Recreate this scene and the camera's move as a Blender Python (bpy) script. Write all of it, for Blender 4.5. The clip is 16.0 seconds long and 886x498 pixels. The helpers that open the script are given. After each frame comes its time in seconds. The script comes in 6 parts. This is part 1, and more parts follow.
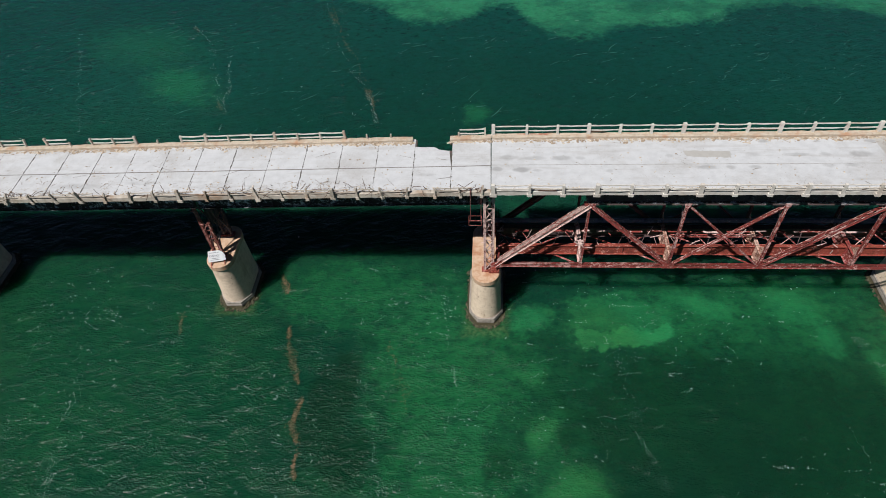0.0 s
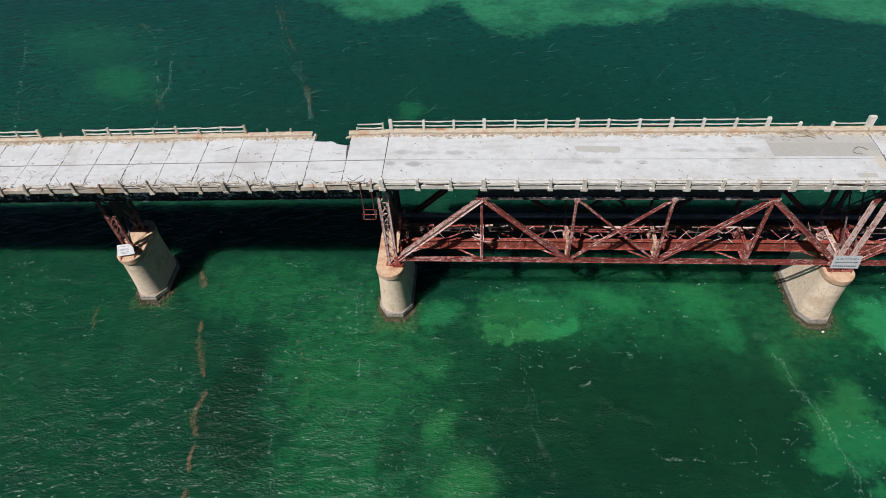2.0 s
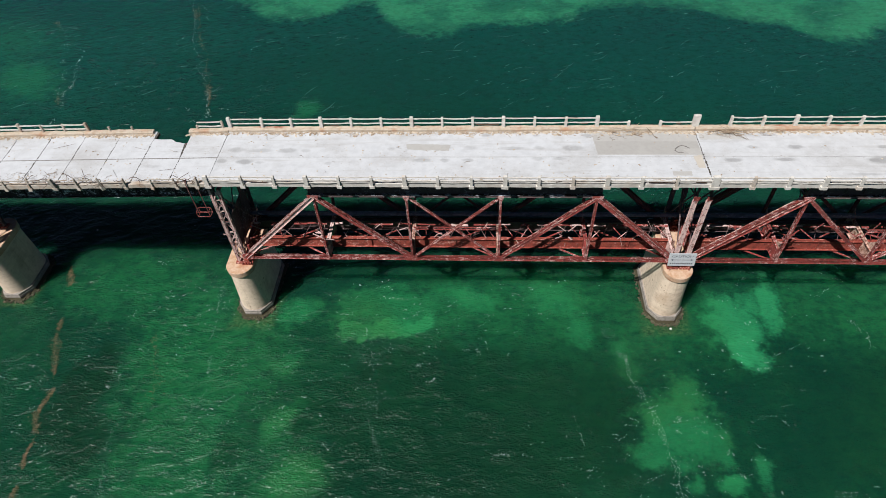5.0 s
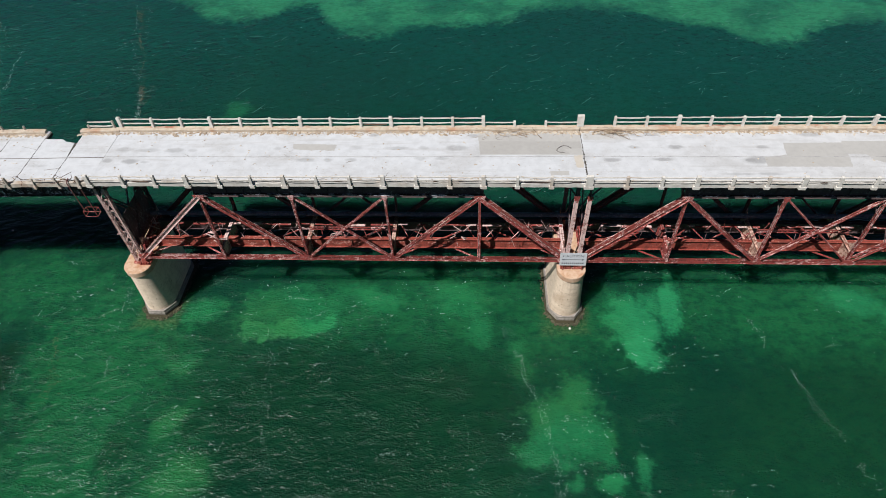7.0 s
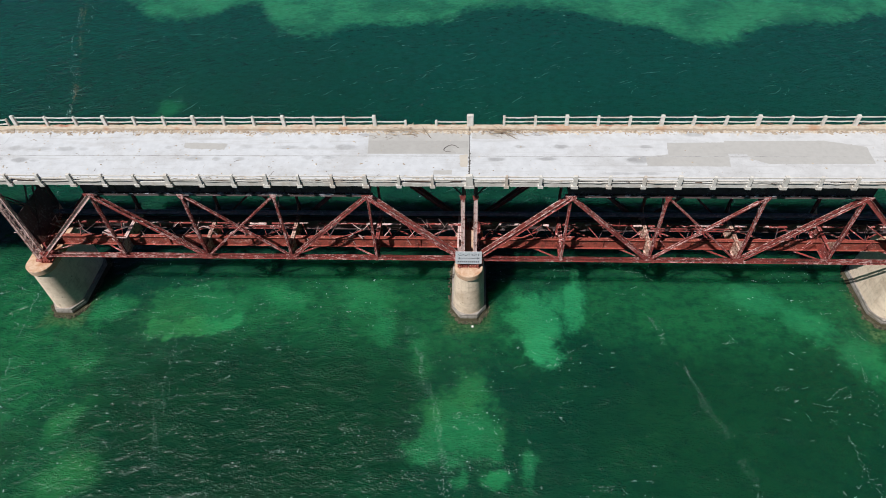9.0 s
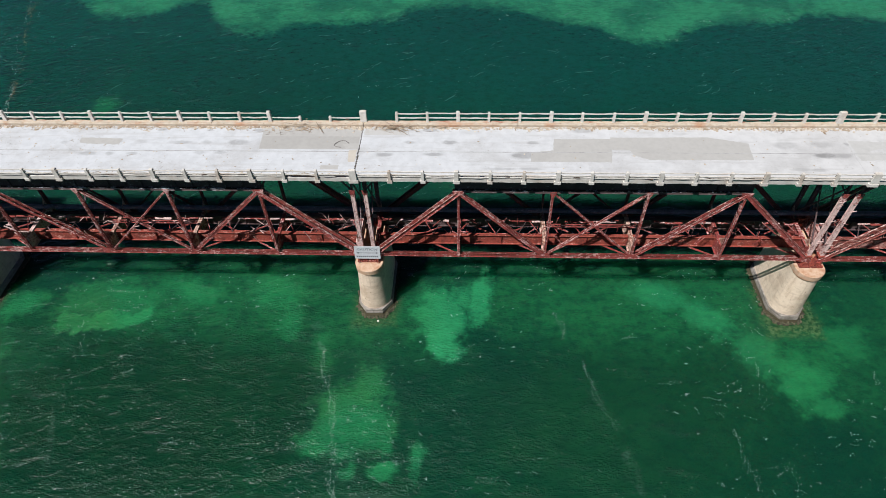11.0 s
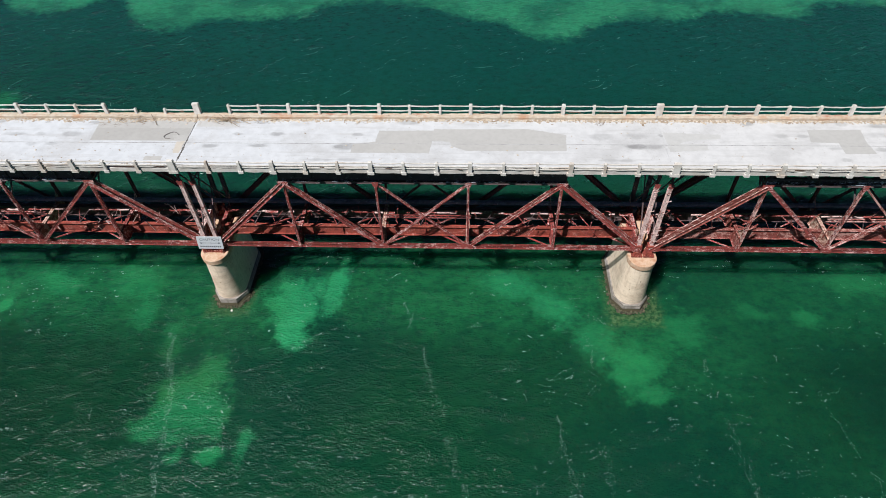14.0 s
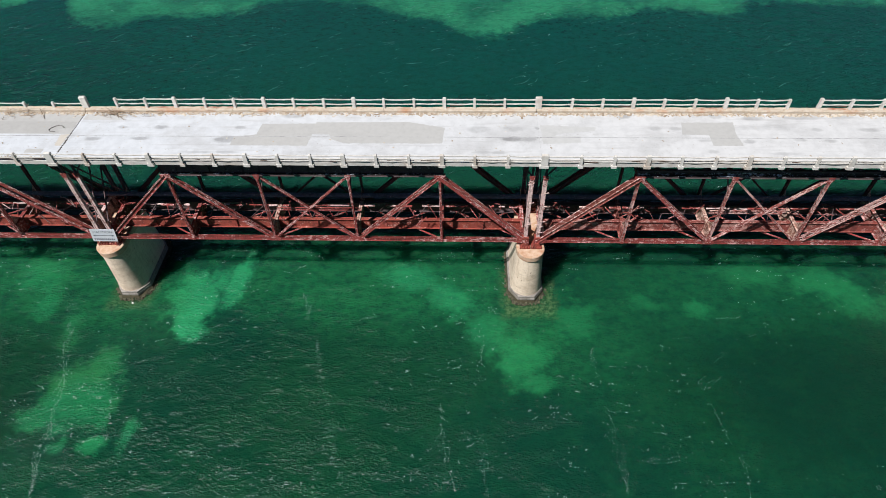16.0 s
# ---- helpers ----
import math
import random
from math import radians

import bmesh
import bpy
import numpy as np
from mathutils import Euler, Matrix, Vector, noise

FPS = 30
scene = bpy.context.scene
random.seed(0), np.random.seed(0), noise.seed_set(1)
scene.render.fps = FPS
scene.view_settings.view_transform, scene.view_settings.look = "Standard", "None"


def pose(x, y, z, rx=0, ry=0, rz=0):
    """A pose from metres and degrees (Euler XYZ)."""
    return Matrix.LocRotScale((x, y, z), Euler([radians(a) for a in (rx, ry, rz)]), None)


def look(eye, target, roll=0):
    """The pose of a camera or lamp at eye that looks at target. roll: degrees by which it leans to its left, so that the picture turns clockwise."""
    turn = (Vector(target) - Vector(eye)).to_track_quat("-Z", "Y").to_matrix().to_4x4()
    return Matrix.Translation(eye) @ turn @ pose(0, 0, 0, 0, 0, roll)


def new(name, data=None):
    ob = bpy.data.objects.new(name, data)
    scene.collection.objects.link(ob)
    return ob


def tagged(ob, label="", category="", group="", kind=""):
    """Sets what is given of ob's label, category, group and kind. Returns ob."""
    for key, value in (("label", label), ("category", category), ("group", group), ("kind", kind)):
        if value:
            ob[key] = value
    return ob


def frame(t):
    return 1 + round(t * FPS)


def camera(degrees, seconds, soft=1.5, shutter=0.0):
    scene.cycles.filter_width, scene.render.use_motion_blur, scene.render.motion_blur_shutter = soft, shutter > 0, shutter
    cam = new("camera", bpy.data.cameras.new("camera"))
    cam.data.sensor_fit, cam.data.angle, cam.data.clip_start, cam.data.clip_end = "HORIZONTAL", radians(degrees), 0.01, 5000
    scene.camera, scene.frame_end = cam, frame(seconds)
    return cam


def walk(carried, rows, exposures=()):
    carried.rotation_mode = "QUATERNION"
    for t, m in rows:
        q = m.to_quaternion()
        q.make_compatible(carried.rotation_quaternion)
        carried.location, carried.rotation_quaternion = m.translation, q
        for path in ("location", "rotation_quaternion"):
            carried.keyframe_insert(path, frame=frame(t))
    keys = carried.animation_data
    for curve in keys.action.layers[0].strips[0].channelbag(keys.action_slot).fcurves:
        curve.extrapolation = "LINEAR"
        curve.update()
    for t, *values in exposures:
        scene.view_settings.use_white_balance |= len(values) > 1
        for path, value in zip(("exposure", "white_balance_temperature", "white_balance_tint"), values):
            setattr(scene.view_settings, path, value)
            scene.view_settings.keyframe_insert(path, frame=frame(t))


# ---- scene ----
cam = camera(71.6, 16.0, soft=0.42)

PATH = [
    (0, (-0.573, -37.9, 51.397), (-2.142, -24.522, 36.612), -4.65),
    (0.5, (1.585, -38.024, 51.257), (0.041, -24.637, 36.479), -4.50),
    (1, (3.743, -38.121, 51.124), (2.238, -24.724, 36.349), -4.32),
    (1.5, (5.914, -38.174, 51.001), (4.453, -24.772, 36.227), -4.15),
    (2, (8.104, -38.181, 50.896), (6.687, -24.779, 36.118), -3.99),
    (2.5, (10.322, -38.148, 50.816), (8.944, -24.751, 36.029), -3.86),
    (3, (12.578, -38.083, 50.762), (11.234, -24.696, 35.964), -3.75),
    (3.5, (14.875, -38.008, 50.72), (13.563, -24.629, 35.912), -3.65),
    (4, (17.196, -37.946, 50.658), (15.915, -24.568, 35.846), -3.55),
    (6.5, (29.084, -37.791, 50.032), (27.947, -24.314, 35.299), -3.09),
    (7, (31.389, -37.753, 49.97), (30.28, -24.268, 35.242), -2.99),
    (7.5, (33.666, -37.712, 49.926), (32.587, -24.222, 35.2), -2.88),
    (8, (35.901, -37.657, 49.927), (34.866, -24.176, 35.19), -2.74),
    (8.5, (38.117, -37.601, 49.968), (37.137, -24.143, 35.206), -2.57),
    (9, (40.355, -37.589, 49.997), (39.42, -24.148, 35.216), -2.42),
    (11.5, (51.843, -38.273, 49.813), (50.999, -24.797, 35.059), -1.95),
    (12, (54.296, -38.395, 49.798), (53.452, -24.921, 35.042), -1.94),
    (12.5, (56.785, -38.511, 49.797), (55.942, -25.043, 35.037), -1.95),
    (13, (59.269, -38.63, 49.804), (58.437, -25.169, 35.034), -1.92),
    (13.5, (61.748, -38.755, 49.803), (60.937, -25.305, 35.023), -1.86),
    (14, (64.233, -38.892, 49.791), (63.447, -25.452, 35.001), -1.80),
    (14.5, (66.727, -39.042, 49.772), (65.966, -25.611, 34.972), -1.74),
    (15, (69.221, -39.21, 49.748), (68.489, -25.785, 34.942), -1.68),
    (15.5, (71.706, -39.401, 49.719), (71.009, -25.976, 34.911), -1.60),
    (16, (74.178, -39.619, 49.675), (73.524, -26.186, 34.872), -1.51),
]
walk(cam, [(t, look(eye, target, roll)) for t, eye, target, roll in PATH],
     exposures=[(0, -0.03, 6470, 12), (4, 0.13, 6430, 12), (9, 0.13, 6330, 12), (16, 0.27, 6200, 11.5)])

# ---- light ----
SUN_DIR = Vector((-0.45, -0.51, 1.0)).normalized()      # towards the sun
world = bpy.data.worlds.new("World")
scene.world = world
world.use_nodes = True
wn = world.node_tree
sky = wn.nodes.new("ShaderNodeTexSky")
sky.sky_type = 'NISHITA'
sky.sun_disc = False
sky.sun_elevation = math.asin(SUN_DIR.z)
sky.sun_rotation = math.atan2(SUN_DIR.x, SUN_DIR.y)
sky.dust_density = 0.05
sky.air_density = 0.14
wn.links.new(sky.outputs[0], wn.nodes["Background"].inputs[0])
wn.nodes["Background"].inputs[1].default_value = 0.052
sun = new("sun", bpy.data.lights.new("sun", 'SUN'))
sun.data.energy = 5.0
sun.data.angle = radians(0.53)
sun.data.color = (1.0, 0.97, 0.925)
sun.rotation_euler = SUN_DIR.to_track_quat('Z', 'Y').to_euler()


# ---- materials ----
class Nodes:
    """Short hand for building a node tree."""

    def __init__(self, name):
        self.mat = bpy.data.materials.new(name)
        self.mat.use_nodes = True
        self.tree = self.mat.node_tree
        self.bsdf = self.tree.nodes["Principled BSDF"]
        self.geo = self.add("ShaderNodeNewGeometry")

    def add(self, kind):
        return self.tree.nodes.new(kind)

    def link(self, a, b):
        self.tree.links.new(a, b)

    def put(self, sock, v):
        if isinstance(v, bpy.types.NodeSocket):
            self.link(v, sock)
        elif v is not None:
            sock.default_value = v

    def math(self, op, a, b=None, clamp=False):
        n = self.add("ShaderNodeMath")
        n.operation, n.use_clamp = op, clamp
        self.put(n.inputs[0], a)
        self.put(n.inputs[1], b)
        return n.outputs[0]

    def vec(self, op, a, b=None, out=0):
        n = self.add("ShaderNodeVectorMath")
        n.operation = op
        self.put(n.inputs[0], a)
        self.put(n.inputs[1], b)
        return n.outputs[out]

    def noise(self, scale, detail=3.0, rough=0.55, at=None, squash=(1, 1, 1), distortion=0.0):
        n = self.add("ShaderNodeTexNoise")
        n.inputs["Scale"].default_value = scale
        n.inputs["Detail"].default_value = detail
        n.inputs["Roughness"].default_value = rough
        n.inputs["Distortion"].default_value = distortion
        p = at or self.geo.outputs["Position"]
        if squash != (1, 1, 1):
            p = self.vec("MULTIPLY", p, squash)
        self.link(p, n.inputs["Vector"])
        return n.outputs["Fac"]

    def span(self, v, lo, hi, a=0.0, b=1.0, smooth=True):
        n = self.add("ShaderNodeMapRange")
        n.interpolation_type = "SMOOTHSTEP" if smooth else "LINEAR"
        for i, x in enumerate((v, lo, hi, a, b)):
            self.put(n.inputs[i], x)
        return n.outputs[0]

    def mix(self, f, a, b, blend="MIX"):
        n = self.add("ShaderNodeMix")
        n.data_type, n.blend_type = "RGBA", blend
        self.put(n.inputs[0], f)
        for s, v in ((n.inputs[6], a), (n.inputs[7], b)):
            if isinstance(v, tuple):
                v = (*v, 1.0)
            self.put(s, v)
        return n.outputs[2]

    def bump(self, height, strength=0.5, distance=0.02):
        n = self.add("ShaderNodeBump")
        n.inputs["Strength"].default_value = strength
        n.inputs["Distance"].default_value = distance
        self.link(height, n.inputs["Height"])
        self.link(n.outputs[0], self.bsdf.inputs["Normal"])

    def done(self, color, rough=0.8, metal=0.0):
        self.put(self.bsdf.inputs["Base Color"], (*color, 1.0) if isinstance(color, tuple) else color)
        self.put(self.bsdf.inputs["Roughness"], rough)
        self.put(self.bsdf.inputs["Metallic"], metal)
        return self.mat


def concrete(name, base, dark, stain, stain_amount=0.5, streak=False, seed=0.0):
    """Weathered concrete: mottled tone, stains, pitting; streak adds run-off marks, lift lines and cracks on the faces."""
    n = Nodes(name)
    p = n.vec("ADD", n.geo.outputs["Position"], (seed, seed * 2.3, seed * 0.7))
    big = n.noise(0.45, 5, 0.6, p)
    mid = n.noise(2.6, 5, 0.65, p)
    fine = n.noise(26, 4, 0.7, p)
    height = n.math("ADD", n.math("MULTIPLY", mid, 0.6), fine)
    col = n.mix(n.span(mid, 0.35, 0.75), base, dark)
    col = n.mix(n.math("MULTIPLY", n.span(big, 0.5, 0.72), stain_amount), col, stain)
    if streak:
        run = n.noise(3.2, 4, 0.6, p, (1, 1, 0.12))
        col = n.mix(n.math("MULTIPLY", n.span(run, 0.52, 0.7), 0.4), col, stain)
        lift = n.noise(2.2, 4, 0.7, p, (0.12, 0.12, 3.0))
        col = n.mix(n.math("MULTIPLY", n.span(lift, 0.52, 0.66), 0.6), col, dark)
        # form board lines, every so often
        board = n.noise(7.0, 2, 0.5, p, (0.03, 0.03, 1.0))
        line = n.math("SUBTRACT", 1.0, n.span(n.math("ABSOLUTE", n.math("SUBTRACT", board, 0.5)), 0.0, 0.03))
        line = n.math("MULTIPLY", line, n.span(big, 0.38, 0.58))
        col = n.mix(n.math("MULTIPLY", line, 0.40), col, tuple(c * 0.45 for c in dark))
        crack = n.noise(1.6, 5, 0.7, p, (1, 1, 1.8), 0.6)
        split = n.math("SUBTRACT", 1.0, n.span(n.math("ABSOLUTE", n.math("SUBTRACT", crack, 0.5)), 0.0, 0.010))
        split = n.math("MULTIPLY", split, n.span(mid, 0.48, 0.60))
        col = n.mix(n.math("MULTIPLY", split, 0.55), col, tuple(c * 0.3 for c in dark))
        spot = n.noise(4.2, 2, 0.5, n.vec("ADD", p, (7.0, 1.0, 4.0)), (1, 1, 0.7))
        col = n.mix(n.math("MULTIPLY", n.span(spot, 0.69, 0.73), 0.7), col, (0.20, 0.12, 0.07))
        height = n.math("SUBTRACT", height, n.math("ADD", line, split))
    col = n.mix(n.math("MULTIPLY", n.span(fine, 0.55, 0.8), 0.35), col, dark)
    n.bump(height, 0.45, 0.010)
    return n.done(col, 0.9)


def rust(name, base, pale, pale_amount, dark=(0.022, 0.008, 0.007)):
    """Rusting painted steel: red-brown scale, sun-bleached paint left in flakes and runs, dark pits."""
    n = Nodes(name)
    p = n.geo.outputs["Position"]
    big = n.noise(0.35, 3, 0.6)
    mid = n.noise(1.7, 5, 0.7)
    flake = n.noise(4.6, 6, 0.80, None, (0.5, 1, 0.75))
    run = n.noise(9.0, 4, 0.7, n.vec("ADD", p, (4.0, 9.0, 2.0)), (1, 1, 0.22))
    fine = n.noise(15, 5, 0.75)
    scab = n.noise(5.5, 5, 0.7, n.vec("ADD", p, (14.0, 3.0, 8.0)), (0.6, 1, 1))
    col = n.mix(n.span(fine, 0.35, 0.65, 0.0, 0.5), base, tuple(c * 0.5 for c in base))
    col = n.mix(n.math("MULTIPLY", n.span(mid, 0.46, 0.62), 0.85), col, tuple(0.4 * c + 0.6 * d for c, d in zip(base, dark)))
    # orange blooms of fresh rust
    col = n.mix(n.math("MULTIPLY", n.span(scab, 0.56, 0.68), 0.45), col, (base[0] * 1.1, base[1] * 1.6 + 0.01, base[2] * 0.8))
    level = n.math("ADD", n.math("MULTIPLY", big, 0.25), n.math("MULTIPLY", flake, 0.75))
    hi = 0.615 - 0.16 * pale_amount
    col = n.mix(n.math("MULTIPLY", n.span(level, hi - 0.01, hi + 0.04), 0.9), col, pale)
    col = n.mix(n.math("MULTIPLY", n.span(run, 0.54, 0.66), 0.5), col, dark)
    col = n.mix(n.math("MULTIPLY", n.span(fine, 0.56, 0.66), 0.55), col, dark)
    n.bump(n.math("ADD", mid, n.math("ADD", fine, scab)), 0.7, 0.02)
    return n.done(col, 0.82)


def plain(name, color, rough=0.7, vary=0.35, scale=6.0):
    n = Nodes(name)
    f = n.noise(scale, 5, 0.65)
    other = tuple(c * (1 - vary) for c in color)
    n.bump(f, 0.3, 0.01)
    return n.done(n.mix(n.span(f, 0.35, 0.7), color, other), rough)


def chips(name, light, dark):
    """Loose bits, each of its own tone."""
    n = Nodes(name)
    f = n.noise(9.0, 4, 0.65)
    col = n.mix(n.geo.outputs["Random Per Island"], light, dark)
    col = n.mix(n.span(f, 0.4, 0.75, 0.0, 0.5), col, dark)
    n.bump(f, 0.4, 0.01)
    return n.done(col, 0.95)


def road_material():
    """Bleached bridge deck concrete with worn spots, rust specks and faint wheel tracks."""
    n = Nodes("road_concrete")
    p = n.geo.outputs["Position"]
    big = n.noise(0.22, 4, 0.6)
    mid = n.noise(1.3, 5, 0.65)
    fine = n.noise(18, 4, 0.7)
    # cooler at low x, neutral further along: white balance drift put in the colour
    along = n.add("ShaderNodeSeparateXYZ")
    n.link(p, along.inputs[0])
    later = n.span(along.outputs["X"], 30.0, 95.0)
    base = n.mix(n.span(mid, 0.35, 0.7), n.mix(later, (0.55, 0.572, 0.598), (0.555, 0.556, 0.555)), n.mix(later, (0.487, 0.507, 0.53), (0.492, 0.493, 0.492)))
    base = n.mix(n.math("MULTIPLY", n.span(big, 0.48, 0.7), 0.6), base, (0.40, 0.40, 0.40))
    streak = n.noise(1.0, 4, 0.6, None, (0.16, 1.9, 1))
    base = n.mix(n.math("MULTIPLY", n.span(streak, 0.52, 0.70), 0.4), base, (0.38, 0.375, 0.37))
    crack = n.noise(2.6, 6, 0.7, n.vec("ADD", p, (9.0, 4.0, 0)), (0.5, 1.0, 1))
    line = n.math("SUBTRACT", 1.0, n.span(n.math("ABSOLUTE", n.math("SUBTRACT", crack, 0.5)), 0.0, 0.012))
    base = n.mix(n.math("MULTIPLY", line, n.span(big, 0.45, 0.6, 0.0, 0.35)), base, (0.22, 0.20, 0.18))
    warp = n.add("ShaderNodeTexNoise")
    warp.inputs["Scale"].default_value = 1.6
    warp.inputs["Detail"].default_value = 5
    n.link(p, warp.inputs["Vector"])
    here = n.vec("ADD", p, n.vec("MULTIPLY", n.vec("SUBTRACT", warp.outputs["Color"], (0.5, 0.5, 0.5)), (0.55, 0.35, 0)))
    worn = None
    for x, y, rx, ry, amount in STAINS_A + STAINS_B + STAINS_C + STAINS_D:
        d = n.vec("LENGTH", n.vec("MULTIPLY", n.vec("SUBTRACT", here, (x, y, ROAD_TOP)), (1 / rx, 1 / ry, 0)), None, 1)
        m = n.span(d, 1.25, 0.55, 0.0, amount)
        worn = m if worn is None else n.math("MAXIMUM", worn, m)
    base = n.mix(n.math("MULTIPLY", worn, n.span(mid, 0.25, 0.55, 0.6, 1.0)), base, (0.17, 0.17, 0.168))
    speck = n.noise(7.0, 2, 0.5, n.vec("ADD", p, (3.1, 77.0, 0)))
    base = n.mix(n.math("MULTIPLY", n.span(speck, 0.70, 0.75), 0.7), base, (0.22, 0.17, 0.13))
    base = n.mix(n.math("MULTIPLY", n.span(fine, 0.5, 0.8), 0.25), base, (0.38, 0.375, 0.365))
    n.bump(n.math("ADD", mid, fine), 0.25, 0.008)
    return n.done(base, 0.88)


# worn dark places on the road: x, y, half length, half width, strength
ROAD_TOP = 17.55
STAINS_A = [
    (0.8, 3.3, 0.8, 0.32, 0.35), (3.0, 3.2, 1.1, 0.28, 0.30), (5.3, 3.2, 0.9, 0.34, 0.38), (6.9, 3.2, 0.4, 0.25, 0.20), (1.9, 1.7, 0.8, 0.34, 0.50), (-0.1, 1.8, 0.5, 0.28, 0.40),
    (3.2, 1.6, 0.5, 0.14, 0.25), (17.0, 1.9, 0.9, 0.30, 0.35), (14.3, 3.4, 0.35, 0.22, 0.25), (18.7, 3.6, 0.7, 0.30, 0.45), (21.0, 3.5, 0.6, 0.30, 0.25), (18.9, 1.9, 0.45, 0.25, 0.35),
    (20.9, 1.9, 0.5, 0.25, 0.35), (24.5, 3.5, 1.1, 0.22, 0.35), (26.8, 3.5, 0.5, 0.22, 0.30), (29.6, 3.5, 1.0, 0.38, 0.42), (26.6, 2.1, 0.5, 0.25, 0.25), (28.4, 2.1, 0.6, 0.22, 0.35),
]
STAINS_B = [
    (31.0, 5.2, 0.5, 0.25, 0.45), (22.3, 5.3, 0.5, 0.25, 0.40), (26.7, 5.2, 0.4, 0.15, 0.30), (9.1, 1.5, 0.35, 0.2, 0.25), (44.3, 3.6, 0.45, 0.22, 0.42), (47.7, 3.6, 0.75, 0.28, 0.55),
    (42.3, 1.9, 0.75, 0.26, 0.50), (46.4, 2.0, 0.85, 0.26, 0.58), (53.9, 1.9, 1.2, 0.48, 0.50), (53.4, 1.9, 0.6, 0.3, 0.6), (54.7, 3.6, 0.6, 0.2, 0.45), (59.0, 5.3, 1.0, 0.36, 0.45), (54.4, 0.2, 1.1, 0.18, 0.35),
    (52.0, 0.2, 1.3, 0.18, 0.35), (46.0, 5.3, 0.7, 0.22, 0.45), (44.3, 5.3, 0.5, 0.22, 0.4), (49.6, 5.0, 0.9, 0.34, 0.18), (63.8, 2.0, 0.55, 0.30, 0.70), (67.2, 4.9, 0.7, 0.25, 0.18),
]
STAINS_C = [
    (75.5, 3.4, 1.1, 0.5, 0.32), (78.3, 3.5, 1.1, 0.45, 0.24), (80.4, 3.6, 0.25, 0.22, 0.45), (78.2, 2.1, 0.95, 0.36, 0.75), (79.3, 2.1, 1.1, 0.34, 0.45), (82.9, 2.2, 0.8, 0.25, 0.40),
    (75.7, 0.3, 0.8, 0.2, 0.25), (77.1, 0.25, 0.7, 0.22, 0.35), (88.1, 5.3, 0.6, 0.36, 0.5), (90.4, 3.6, 0.55, 0.3, 0.3), (92.1, 3.6, 0.6, 0.22, 0.3), (94.3, 2.0, 0.7, 0.22, 0.28),
    (97.8, 1.9, 0.6, 0.28, 0.4), (98.3, 3.8, 1.5, 0.38, 0.2), (100.4, 3.8, 1.3, 0.45, 0.2), (102.0, 2.1, 0.55, 0.24, 0.38), (104.4, 2.0, 0.6, 0.28, 0.4),
]
STAINS_D = [
    (103.9, 3.5, 0.5, 0.25, 0.3), (108.3, 3.5, 1.0, 0.3, 0.42), (99.0, 5.1, 1.0, 0.34, 0.45), (103.1, 5.2, 2.0, 0.3, 0.38), (106.7, 5.3, 1.2, 0.3, 0.4), (95.9, 5.3, 0.6, 0.34, 0.35),
    (94.5, 0.5, 0.5, 0.26, 0.35), (100.2, 0.3, 1.2, 0.22, 0.3), (-6.2, 1.3, 0.9, 0.2, 0.22), (-31.0, 0.9, 1.6, 0.3, 0.2), (-37.0, 0.6, 2.2, 0.4, 0.25), (113.5, 3.5, 1.0, 0.3, 0.4), (112.0, 2.0, 0.6, 0.25, 0.35),
]


